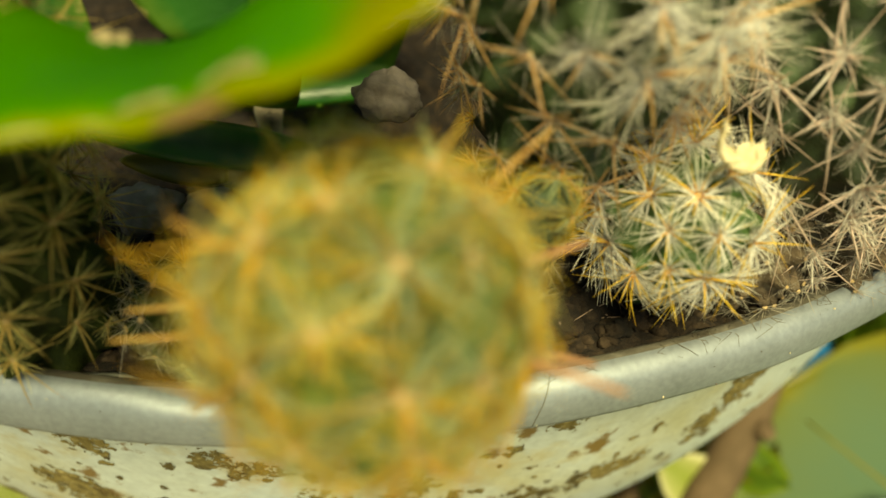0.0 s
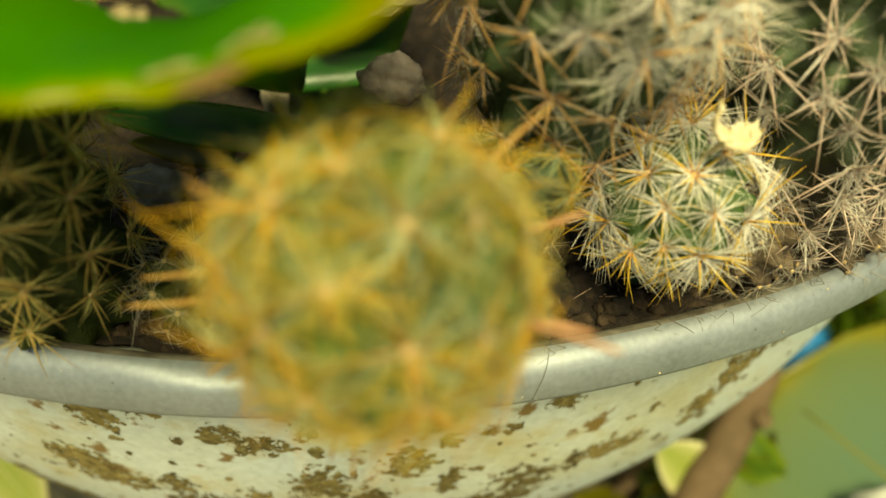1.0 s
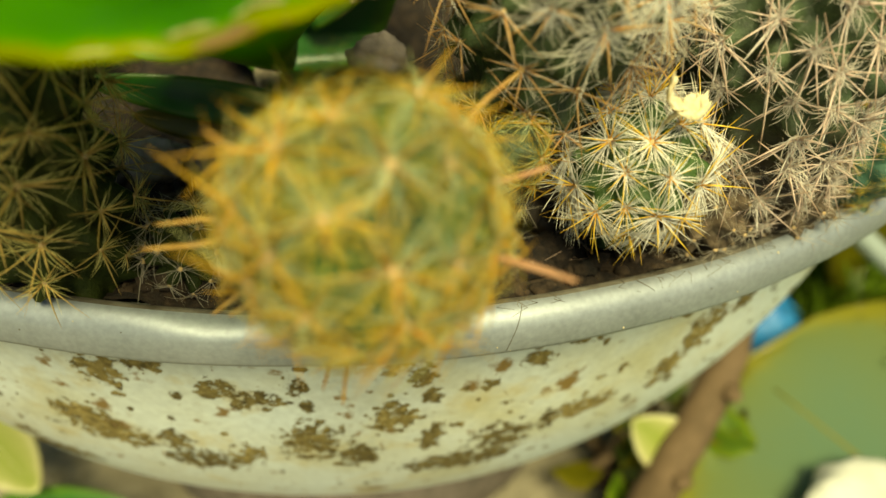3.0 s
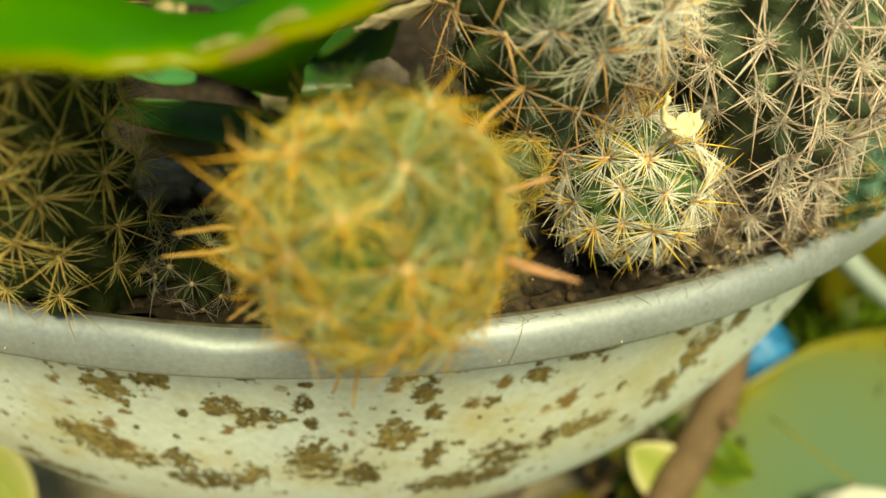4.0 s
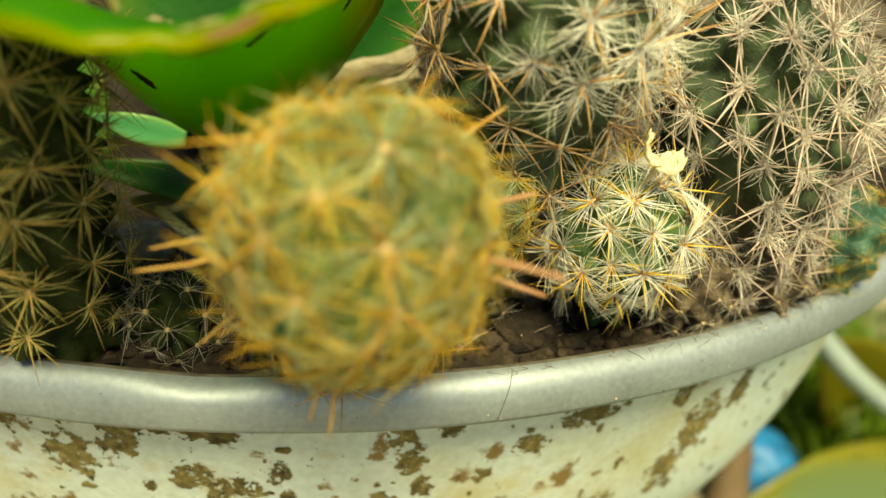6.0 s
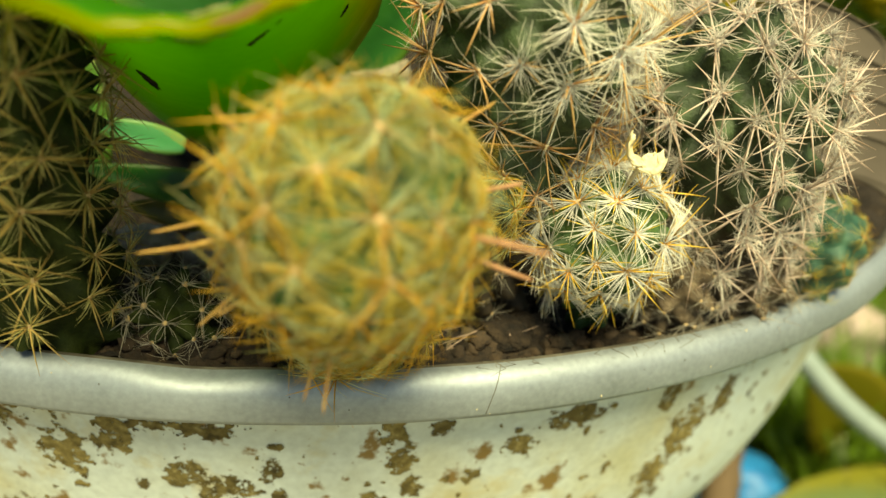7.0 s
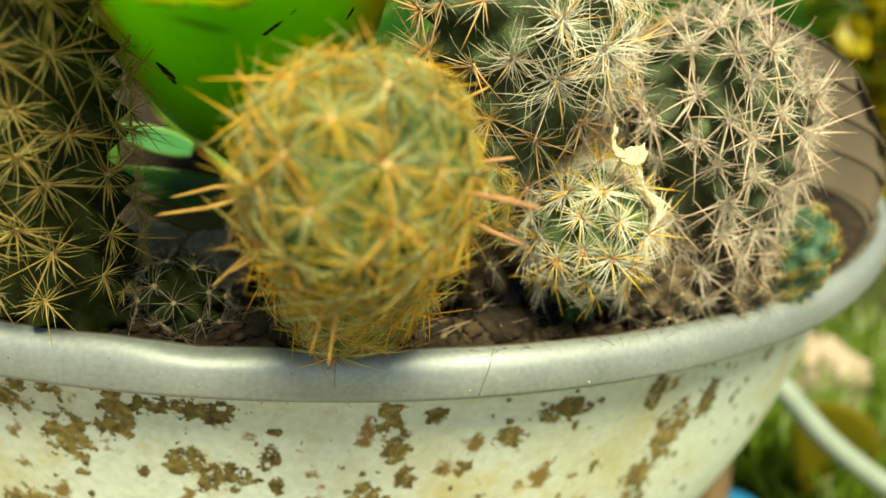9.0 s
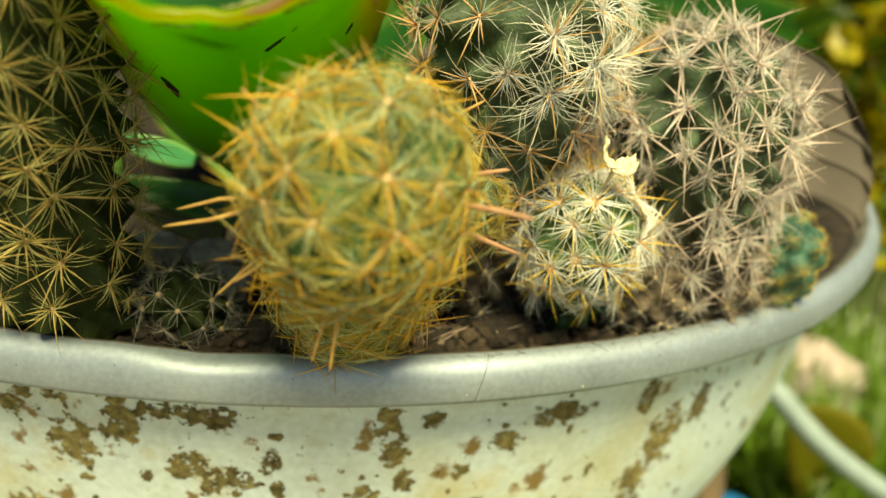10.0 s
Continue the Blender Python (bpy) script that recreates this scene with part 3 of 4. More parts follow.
STRAW = [tuft("straw_tuft", 80 + s, [M_STRAW, M_HAIR_S, M_FELT], 7, 0.0142, 0.00028, (-8, 50), 30, 0.0088, 0.000065, curl=0.2, uneven=(0.4, 1.25)) for s in range(8)]
DUSTY = [tuft("dusty_tuft", 95 + s, [M_DUSTY, M_DUSTY, M_FELT], 5, 0.0090, 0.00014, (-6, 50), 16, 0.0070, 0.00006, curl=0.3, uneven=(0.4, 1.25)) for s in range(5)]


def cactus(label, base, head, radius, skin, tufts, spacing, seed, group="cacti in the pot", category="cactus", grow=1.0, bump=0.0020, neck=0.22, taper=1.5, keep=None, stars=(), lean=0.26, fade=None, low_tufts=None, low=None, claws=None):
    """A rounded column from base to the middle of its dome, with nipples in spirals and a spine tuft on each. stars: places of single nipples, in centimetres."""
    rng = random.Random(seed)
    base, head = cm(*base), cm(*head)
    axis = head - base
    height = axis.length
    turn = Vector((0, 0, 1)).rotation_difference(axis)
    ob = thing("cactus", label, category, base, turn, group)
    steps = 90
    prof = []
    for i in range(steps + 1):
        s = i / steps
        if s < 0.5:
            a = math.pi / 2 * (s / 0.5)
            prof.append((radius * math.sin(a), height + radius * math.cos(a)))
        else:
            z = height * (1 - (s - 0.5) / 0.5)
            prof.append((radius * (1 - neck * (1 - z / height) ** taper), z))
    areas, total = [0.0], 0.0
    for (r1, z1), (r2, z2) in zip(prof, prof[1:]):
        total += math.pi * (r1 + r2) * math.hypot(r2 - r1, z2 - z1)
        areas.append(total)
    spots = []
    count = int(total / (spacing * spacing * 0.87))
    for k in range(count):
        want = (k + 0.4) * total / count
        i = min(max(int(np.searchsorted(areas, want)), 1), steps)
        t = (want - areas[i - 1]) / (areas[i] - areas[i - 1])
        r = prof[i - 1][0] + (prof[i][0] - prof[i - 1][0]) * t
        z = prof[i - 1][1] + (prof[i][1] - prof[i - 1][1]) * t
        w = k * 2.39996 + seed + rng.uniform(-0.08, 0.08)
        dr, dz = prof[i][0] - prof[i - 1][0], prof[i][1] - prof[i - 1][1]
        nrm = Vector((-dz * math.cos(w), -dz * math.sin(w), dr)).normalized()
        spots.append((Vector((r * math.cos(w), r * math.sin(w), z)), nrm))
    own = []
    for star in stars:
        p = ob.matrix_basis.inverted() @ cm(*star)
        w, out = math.atan2(p.y, p.x), math.hypot(p.x, p.y)
        i = min(range(1, steps + 1), key=lambda q: math.hypot(prof[q][0] - out, prof[q][1] - p.z))
        dr, dz = prof[i][0] - prof[i - 1][0], prof[i][1] - prof[i - 1][1]
        own.append((Vector((prof[i][0] * math.cos(w), prof[i][0] * math.sin(w), prof[i][1])), Vector((-dz * math.cos(w), -dz * math.sin(w), dr)).normalized()))
    if own:
        spots = own
        for k in range(count * 14):
            want = rng.random() * total
            i = min(max(int(np.searchsorted(areas, want)), 1), steps)
            w = rng.uniform(0, 2 * math.pi)
            p = Vector((prof[i][0] * math.cos(w), prof[i][0] * math.sin(w), prof[i][1]))
            if all((p - o[0]).length > 0.80 * spacing for o in spots):
                dr, dz = prof[i][0] - prof[i - 1][0], prof[i][1] - prof[i - 1][1]
                spots.append((p, Vector((-dz * math.cos(w), -dz * math.sin(w), dr)).normalized()))
    cols = 96
    pts, nrms = [], []
    for i, (r, z) in enumerate(prof):
        j, q = max(i - 1, 0), min(i + 1, steps)
        dr, dz = prof[q][0] - prof[j][0], prof[q][1] - prof[j][1]
        d = math.hypot(dr, dz)
        for k in range(cols):
            w = 2 * math.pi * k / cols
            pts.append((r * math.cos(w), r * math.sin(w), z))
            nrms.append((-dz / d * math.cos(w), -dz / d * math.sin(w), dr / d))
    pts, nrms = np.array(pts), np.array(nrms)
    sp = np.array([p for p, _ in spots])
    near = np.sqrt(((pts[:, None, :] - sp[None]) ** 2).sum(-1).min(1))
    rise = bump * (2.2 * np.exp(-((near / (0.34 * spacing)) ** 2)) - 0.8)
    pts = pts + nrms * rise[:, None]
    faces = []
    for i in range(steps):
        for k in range(cols):
            faces.append((i * cols + k, (i + 1) * cols + k, (i + 1) * cols + (k + 1) % cols, i * cols + (k + 1) % cols))
    faces.append(tuple(steps * cols + k for k in range(cols)))
    part("body", mesh_of("cactus_body", pts.tolist(), faces, skin), ob)
    if tufts:
        for p, nrm in spots:
            if keep and not keep(ob.matrix_basis @ p):
                continue
            tilt = Vector((rng.uniform(-1, 1), rng.uniform(-1, 1), rng.uniform(-1, 1))) * lean
            q = Vector((0, 0, 1)).rotation_difference((nrm + tilt).normalized())
            small = 1.0 if not fade else float(np.interp((ob.matrix_basis @ p).z, fade, (0.45, 1.0)))
            m = Matrix.Translation(p + nrm * bump * 1.35) @ q.to_matrix().to_4x4() @ Matrix.Rotation(rng.uniform(0, 6.3), 4, "Z") @ Matrix.Scale(grow * small * rng.uniform(0.75, 1.2), 4)
            at = ob.matrix_basis @ p
            part("spine_tuft", rng.choice(low_tufts if low_tufts and low(at) else tufts), ob, "", m)
            if claws and rng.random() < 0.8:
                out = turn @ nrm
                d = (out * rng.uniform(0.25, 0.7) + Vector((rng.uniform(-0.45, 0.45), 0, -rng.uniform(0.7, 1.1)))).normalized()
                q = Vector((0, 0, 1)).rotation_difference(turn.inverted() @ d)
                part("long_spine", rng.choice(claws), ob, "thick grey white spine", Matrix.Translation(p + nrm * bump * 1.3) @ q.to_matrix().to_4x4() @ Matrix.Scale(small * rng.uniform(0.6, 1.15), 4))
    return ob


BALL_HEART = (3.02, -30.3, 31.17)
ball = cactus("round cactus head leaning over the rim, dense amber spines", (2.8, -25.0, 25.0), BALL_HEART, 0.0176, M_BODY_BALL, AMBER, 0.0082, 1, bump=0.0016, neck=0.5, taper=1.1, lean=0.32, stars=[(2.6, -31.9, 32.5), (3.5, -32.2, 31.9), (2.4, -32.2, 31.1), (3.4, -31.3, 32.9), (1.3, -31.2, 32.0), (3.2, -32.2, 30.3)])
cactus("small globe cactus in sunlight with golden star spines", (9.2, -23.6, 25.2), (8.62, -24.9, 28.5), 0.0138, M_BODY, GOLD, 0.0072, 2, lean=0.14, neck=0.7, taper=0.7, keep=lambda p: p.z > 0.266, stars=[(8.5, -25.9, 29.7), (7.7, -25.7, 29.6), (8.9, -26.3, 29.2), (7.3, -25.7, 28.5), (8.5, -25.9, 27.7), (9.4, -26.2, 28.2), (8.2, -26.3, 28.5)])
cactus("tall green cactus with white bristles and honey spines", (6.3, -22.7, 25.0), (6.4, -24.2, 33.4), 0.0210, M_BODY_AGED, PALE, 0.0100, 3, bump=0.0030, neck=0.5, taper=0.9, fade=(0.275, 0.315), keep=lambda p: p.z > 0.287, low_tufts=BROWN, low=lambda p: p.z < 0.318 or p.x < 0.058, stars=[(6.8, -26.8, 33.6), (5.1, -26.5, 33.8), (5.9, -26.6, 32.8), (7.8, -26.1, 33.0), (6.9, -26.3, 32.3)])
cactus("greyish green columnar cactus with tan star spines", (12.4, -22.2, 25.0), (11.95, -22.8, 31.3), 0.0212, M_BODY_AGED, TAN, 0.0092, 4, bump=0.0030, neck=0.3, lean=0.18, claws=CLAWS, fade=(0.258, 0.285), keep=lambda p: p.z > 0.266, stars=[(10.6, -24.1, 33.0), (11.5, -24.6, 33.1), (12.4, -24.5, 33.3), (11.8, -25.1, 32.5), (10.8, -24.6, 32.0), (11.4, -25.2, 31.6), (12.6, -25.2, 31.8), (13.0, -24.9, 32.4), (9.5, -23.9, 31.7), (9.9, -24.3, 31.2), (10.7, -25.2, 31.0), (12.0, -25.5, 31.2)])
cactus("tall cactus column with straw coloured spines, shade put into its dark colours", (-3.7, -25.8, 25.0), (-4.75, -27.0, 35.0), 0.0205, M_BODY_SHADED, STRAW, 0.0090, 5, bump=0.0030, neck=0.45, fade=(0.258, 0.29), keep=lambda p: (p.x < -0.0225 or p.z < 0.325) and p.z > 0.266, stars=[(-2.6, -28.4, 32.3), (-2.2, -28.4, 30.7), (-2.1, -27.3, 29.8), (-2.8, -28.6, 29.6), (-2.4, -27.1, 28.4), (-2.1, -27.5, 31.8), (-2.6, -26.6, 26.8), (-3.6, -27.5, 27.0), (-3.3, -28.8, 31.3)])
cactus("small blue green cactus pup close to the rim", (15.7, -21.4, 25.0), (15.4, -22.4, 27.6), 0.0118, M_BODY_TEAL, AMBER, 0.0084, 6, grow=0.42, bump=0.0012)
cactus("little cactus pup with yellow spines", (6.0, -24.2, 25.0), (5.75, -26.0, 29.5), 0.0056, M_BODY_AGED, AMBER, 0.0070, 7, grow=0.56, bump=0.0010, neck=0.6, taper=0.5, low_tufts=DUSTY, low=lambda p: p.z < 0.285)
cactus("low cactus pup with grey spines, shade put into its dark skin", (-0.9, -25.4, 25.2), (-1.2, -26.0, 26.4), 0.0075, M_BODY_SHADED, DUSTY, 0.0056, 8, grow=0.9)
cactus("low cactus pup with grey spines, shade put into its dark skin", (-4.6, -25.2, 25.0), (-4.7, -25.6, 26.6), 0.0075, M_BODY_SHADED, DUSTY, 0.0056, 9, grow=0.9)
cactus("dead corky brown cactus stem with withered spines", (11.2, -22.6, 25.0), (10.9, -23.9, 27.0), 0.0120, M_CORK, DUSTY, 0.0066, 10, category="dead cactus", bump=0.0018, grow=0.75)
cactus("dead corky brown cactus stem with withered spines", (13.6, -22.2, 25.0), (13.4, -23.2, 26.8), 0.0110, M_CORK, DUSTY, 0.0066, 11, category="dead cactus", bump=0.0018, grow=0.75)

to_ball = ball.matrix_basis.inverted()
for k, tip in enumerate(((1.02, -30.58, 32.74), (5.94, -31.41, 31.17), (-0.53, -29.84, 29.93), (-0.36, -29.5, 30.17), (5.83, -29.0, 31.29), (5.33, -27.96, 32.39), (0.9, -30.56, 29.26), (0.45, -30.03, 28.7), (6.05, -30.0, 29.95), (1.43, -27.88, 32.19), (2.35, -30.9, 27.9), (2.7, -31.2, 27.9))):
    tip, heart = cm(*tip), cm(*BALL_HEART)
    foot = heart + (tip - heart).normalized() * 0.0180
    bow = Vector((0, 0, 0.0008 if k % 2 else -0.0006))
    rosy = k in (1, 4, 8)
    v, f = tube([to_ball @ p for p in (foot, foot.lerp(tip, 0.5) + bow * (0.3 if rosy else 1), foot.lerp(tip, 0.93), tip)], [0.00055, 0.00050, 0.00036, 0.00012] if rosy else [0.00048, 0.00040, 0.00022, 0.00006], 7)
    part("long_spine", mesh_of("long_spine", v, f, M_ROSE if rosy else M_AMBER_LONG), ball, "stout reddish brown spine" if rosy else "long orange brown spine")

# ---- the withered flower ----
flower = thing("withered_flower", "withered cream flower stuck on the sunlit cactus", "flower", cm(8.75, -25.35, 29.5))
flower.scale = (0.93, 0.93, 0.93)
v, f = tube([(0, 0, 0), (-0.0002, -0.003, 0.006), (0.0002, -0.0085, 0.0130)], [0.0005, 0.0004, 0.0007], 8)
part("stalk", mesh_of("flower_stalk", v, f, M_PETAL), flower)
PETALS = [([(0, 0, 0), (-0.0022, 0, 0.0012), (-0.0034, 0.0004, 0.0040), (-0.0030, 0, 0.0068)], 0.0017), ([(-0.0012, 0, 0), (0.0014, -0.0006, -0.0006), (0.0040, 0, 0.0002), (0.0054, 0.0006, 0.0022)], 0.0021), ([(0, 0, 0.0003), (0.0018, 0.0012, 0.0006), (0.0036, 0.0016, 0.0014)], 0.0015)]
for k, (line, wide) in enumerate(PETALS):
    mid = along([Vector(p) + Vector((0.0002, -0.0085, 0.0130)) for p in line])
    side = Vector((0.35, 0.9, 0.3)) if k == 0 else Vector((0.0, 0.75, 0.65))

    def petal(p, q):
        crumple = noise.noise_vector(Vector((p * 1.4, q * 3.8, k * 5.0))) * 0.0008
        return mid(q) + side * (p * wide * (0.55 + 0.45 * math.sin(math.pi * q))) + Vector((0, 0, 0.0008 * p * p)) + crumple

    v, f, uv = blade(petal, 12, 20, 0.0008)
    part("petal", mesh_of("petal", v, f, M_PETAL, uvs=uv), flower)

# ---- the big leaf ----
leaf = thing("succulent_leaf", "broad thick green leaf with yellow scarred margin, channelled", "leaf", cm(-1.2, -20.5, 26.0))
rib = along([cm(0.2, -19.5, 27.4), cm(-0.3, -22.0, 29.1), cm(-0.2, -24.4, 30.9), cm(0.15, -26.6, 32.5), cm(0.38, -28.7, 33.45), cm(0.4, -30.7, 33.8)])


def big_leaf(u, v):
    """A channelled blade whose front edge is drawn in at the middle."""
    far = max(0.0, (v - 0.5) / 0.5) ** 2
    if u < 0:
        wide = np.interp(v, [0, 0.15, 0.3, 0.5, 0.75, 1.0], [1.2, 2.2, 2.9, 3.2, 3.2, 2.56]) / 100
        lift = (np.interp(v, [0, 0.3, 0.6, 1.0], [0.3, 1.5, 1.6, 1.8]) * u * u * (1 - far) + 3.2 * (-u) ** 3.16 * far) / 100
        drawn = -0.064 * (-u) ** 3.1 * far
    else:
        wide = np.interp(v, [0, 0.05, 0.1, 0.15, 0.2, 0.25, 0.32, 0.5, 0.75, 1.0], [0.25, 0.6, 1.35, 2.15, 2.85, 3.35, 3.6, 3.5, 3.3, 3.35]) / 100
        lift = np.interp(v, [0, 0.3, 0.6, 0.85, 1.0], [1.4, 3.4, 3.3, 2.2, 1.5]) / 100 * u ** 1.7
        drawn = -0.0077 * u ** 1.5 * far
    across = Vector((0.98, 0.15, 0.02))
    wave = 0.0008 * math.sin(9 * v + 3 * u) * u * u + far ** 2 * (0.0004 * math.sin(13 * u + 2) + 0.0002 * math.sin(29 * u + 1))
    return rib(v) + across * (u * wide) + Vector((0, drawn, lift + wave)) - leaf.location


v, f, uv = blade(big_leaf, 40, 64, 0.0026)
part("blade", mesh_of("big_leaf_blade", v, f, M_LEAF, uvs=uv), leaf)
for k, (u, w, size) in enumerate(((-0.20, 0.72, 1.2), (-0.155, 0.715, 1.0), (-0.235, 0.705, 0.8), (-0.10, 0.70, 1.3), (-0.05, 0.695, 1.1), (-0.18, 0.74, 0.5))):
    q = Vector(big_leaf(u, w)) + Vector((0, 0, 0.0016))
    sv_, sf_ = lump(0.0011 * size, k, 0.6, 9, (1.3, 1.0, 0.7), 2.5)
    part("crumb", mesh_of("crumb", sv_, sf_, M_SOIL if k in (3, 4) else M_HUSK_DULL), leaf, "crumb of dirt in the hollow", Matrix.Translation(q))


def scar(u0, u1, deep, face, seed):
    """A ragged corky band along the front margin, on the upper (1) or the under face (-1)."""
    verts, faces = [], []
    for i in range(61):
        u = u0 + (u1 - u0) * i / 60
        ends = min(1.0, 2.6 * min(i, 60 - i) / 60)
        h = deep * ends * (0.55 + 0.9 * abs(noise.fractal(Vector((u * 9, seed, 3)), 0.9, 2.0, 4))) + 0.0015
        for j in range(6):
            w = 0.984 - h * j / 5
            p = Vector(big_leaf(u, w))
            n = (Vector(big_leaf(u + 0.01, w)) - p).cross(Vector(big_leaf(u, w + 0.005)) - p).normalized()
            n = n if n.z > 0 else -n
            verts.append(p + n * face * (0.00145 + 0.00035 * math.sin(math.pi * j / 5) * (1 + noise.noise(Vector((u * 40, w * 60, seed))))))
    for i in range(60):
        for j in range(5):
            q = i * 6 + j
            faces.append((q, q + 1, q + 7, q + 6))
    part("scar", mesh_of("scar", verts, faces, M_SCAR), leaf, "grey brown corky scar along the margin")


for k, (u0, u1, deep) in enumerate(((-0.30, -0.02, 0.014), (0.03, 0.30, 0.040), (0.33, 0.56, 0.045), (0.62, 0.76, 0.02))):
    if k in (1, 2):
        scar(u0 + 0.06, u1, deep * 0.8, 1, k)
    scar(u0 + 0.03, u1 - 0.02, deep * 0.8, -1, k + 9)
for k, (u, w, du, dw, size) in enumerate(((0.225, 0.65, 0.10, 0.02, 1.5), (-0.45, 0.45, -0.05, 0.03, 2.2), (0.70, 0.45, 0.08, 0.02, 1.0), (0.34, 0.67, 0.06, 0.02, 0.7))):
    q, q2, q3 = (Vector(big_leaf(*p)) for p in ((u, w), (u + du, w + dw), (u, w + 0.04)))
    t1 = (q2 - q).normalized()
    out = (Vector(big_leaf(u + 0.05, w)) - q).cross(q3 - q).normalized()
    out = -out if out.z > 0 else out
    t2 = out.cross(t1)
    m = Matrix((t1, t2, out)).transposed().to_4x4()
    m.translation = q + out * 0.0012
    sv_, sf_ = lump(0.0010 * size, k + 60, 0.5, 10, (1.8, 0.5, 0.25), 2.5)
    part("blemish", mesh_of("blemish", sv_, sf_, M_SOIL), leaf, "small dark blemish", m)


def simple_leaf(name, label, base, tip, width, curl, material, side=(1, 0, 0), thick=0.0012, sag=0.0, ribs=0.0, category="leaf", nu=12, nv=24, group="", midrib=0.0):
    """A pointed leaf from base to tip; curl lifts its sides, sag bows it, ribs ripple it."""
    b, t = cm(*base), cm(*tip)
    ob = thing(name, label, category, b, group=group)
    side = Vector(side).normalized()
    up = side.cross(t - b).normalized()

    def fn(u, v):
        w = width / 100 * (math.sin(math.pi * min(1.0, 0.08 + 0.92 * v) ** 0.8) ** 0.7 + 0.02)
        return (t - b) * v + side * (u * w) + up * (curl / 100 * u * u * w * 60 + sag / 100 * math.sin(math.pi * v) + ribs / 100 * math.sin(34 * (v + 0.12 * abs(u)))) 

    v, f, uv = blade(fn, nu, nv, thick)
    part("blade", mesh_of(name + "_blade", v, f, material, uvs=uv), ob)
    if midrib:
        line = [Vector(fn(0, k / 20)) - up * thick * 0.35 for k in range(20)]
        mv, mf = tube(line, [midrib / 100 * (1 - 0.04 * k) for k in range(20)], 8)
        part("midrib", mesh_of(name + "_midrib", mv, mf, material, uvs=[(0.9, 0.5)] * len(mv)), ob, "paler midrib")
    return ob


simple_leaf("succulent_leaf", "upright dark green leaf behind the arching one", (0.8, -16.4, 25.6), (1.6, -16.2, 38.5), 2.4, 0.12, M_LEAF_G, (1, 0.1, 0.1), 0.0026, -0.8, nu=20, midrib=0.12)
simple_leaf("succulent_leaf", "upright green leaf seen through the channelled one", (-1.8, -15.6, 27.2), (-3.6, -14.0, 40.0), 3.6, 0.12, M_LEAF_G, (1, 0.1, 0.1), 0.0026, -0.8, nu=20, midrib=0.12)
simple_leaf("succulent_leaf", "broad green leaf lying back over the soil", (0.6, -17.5, 26.2), (-4.5, -4.0, 29.0), 3.2, 0.1, M_LEAF_G, (1, 0.2, 0.05), 0.0026, 0.8, nu=20, midrib=0.12)
simple_leaf("succulent_leaf", "upright dark green leaf behind the arching one", (-7.0, -17.0, 25.6), (-12.5, -16.0, 36.0), 2.6, 0.12, M_LEAF_G, (1, 0.0, 0.5), 0.0026, -0.8, nu=20, midrib=0.12)


# ---- small things among the cacti ----
dry = thing("dry_leaf", "large dead grey brown leaf with rippled veins", "dry leaf", cm(18.5, -20.0, 25.4))


def dry_blade(u, v):
    s = (u + 1) / 2
    low = cm(14.6, -21.9, 29.6).lerp(cm(19.6, -19.6, 27.3), s)
    high = cm(13.6, -20.4, 33.9).lerp(cm(18.3, -18.9, 31.9), s)
    p = low.lerp(high, v)
    out = Vector((0.5, 0.75, 0.1))
    bow = 0.010 * math.sin(math.pi * v) * s + 0.006 * math.sin(math.pi * s)
    vein = 0.0026 * abs(math.sin(13.0 * (v - 0.10 * s))) ** 0.5
    curl = -0.006 * max(0.0, (s - 0.8) / 0.2) ** 2
    return p + Vector((1, 0.2, 0)) * (bow * 0.8) + out * (bow * 0.5 + vein + curl) - dry.location


v, f, uv = blade(dry_blade, 30, 110, 0.0006)
part("blade", mesh_of("dry_leaf_blade", v, f, M_DRY, uvs=uv), dry)
for k in range(1, 5):
    line = [Vector(dry_blade(-1 + 2 * i / 24, k * math.pi / 13 + 0.05 * (1 + (-1 + 2 * i / 24)))) for i in range(24)]
    vv, vf = tube(line, [0.0005 - 0.000012 * i for i in range(24)], 6)
    part("vein", mesh_of("dry_leaf_vein", vv, vf, M_DRY, uvs=[(0.9, 0.5)] * len(vv)), dry)
v, f = lump(0.0016, 91, 0.5, 8, (1.0, 1.0, 1.4), 2.0)
part("crumb", mesh_of("dry_leaf_crumb", v, f, M_MUD), dry, "reddish brown crumb stuck to the leaf", Matrix.Translation(Vector(dry_blade(-0.75, 0.42)) - Vector((0.0008, 0.0014, 0))))
simple_leaf("green_leaf", "small bright green leaf in the shade", (0.6, -20.6, 26.6), (-4.8, -21.7, 28.0), 0.55, 0.3, M_LEAF_G, (0.2, 0.5, 0.8), sag=0.3, midrib=0.05)
simple_leaf("green_leaf", "small green leaf, its sunlight put into a bright jade colour", (-2.2, -20.8, 28.45), (-4.5, -21.2, 29.1), 0.38, 0.3, M_LEAF_SUNLIT, (0.15, 0.35, 0.92), sag=0.2, midrib=0.05)
simple_leaf("green_leaf", "small yellowing leaf lying in the shade", (-1.2, -21.2, 26.4), (-3.6, -21.7, 27.0), 0.42, 0.3, M_LEAF_Y, (0.1, 0.35, 0.93), midrib=0.05)
simple_leaf("green_leaf", "small bright green leaf in the shade", (0.2, -16.8, 27.6), (5.2, -17.2, 34.0), 1.1, 0.3, M_LEAF_G, (0.76, -0.35, -0.55), midrib=0.08)
husk = thing("dry_husk", "torn cream coloured dry husk with two prongs", "dry leaf", cm(0.4, -18.2, 28.4))


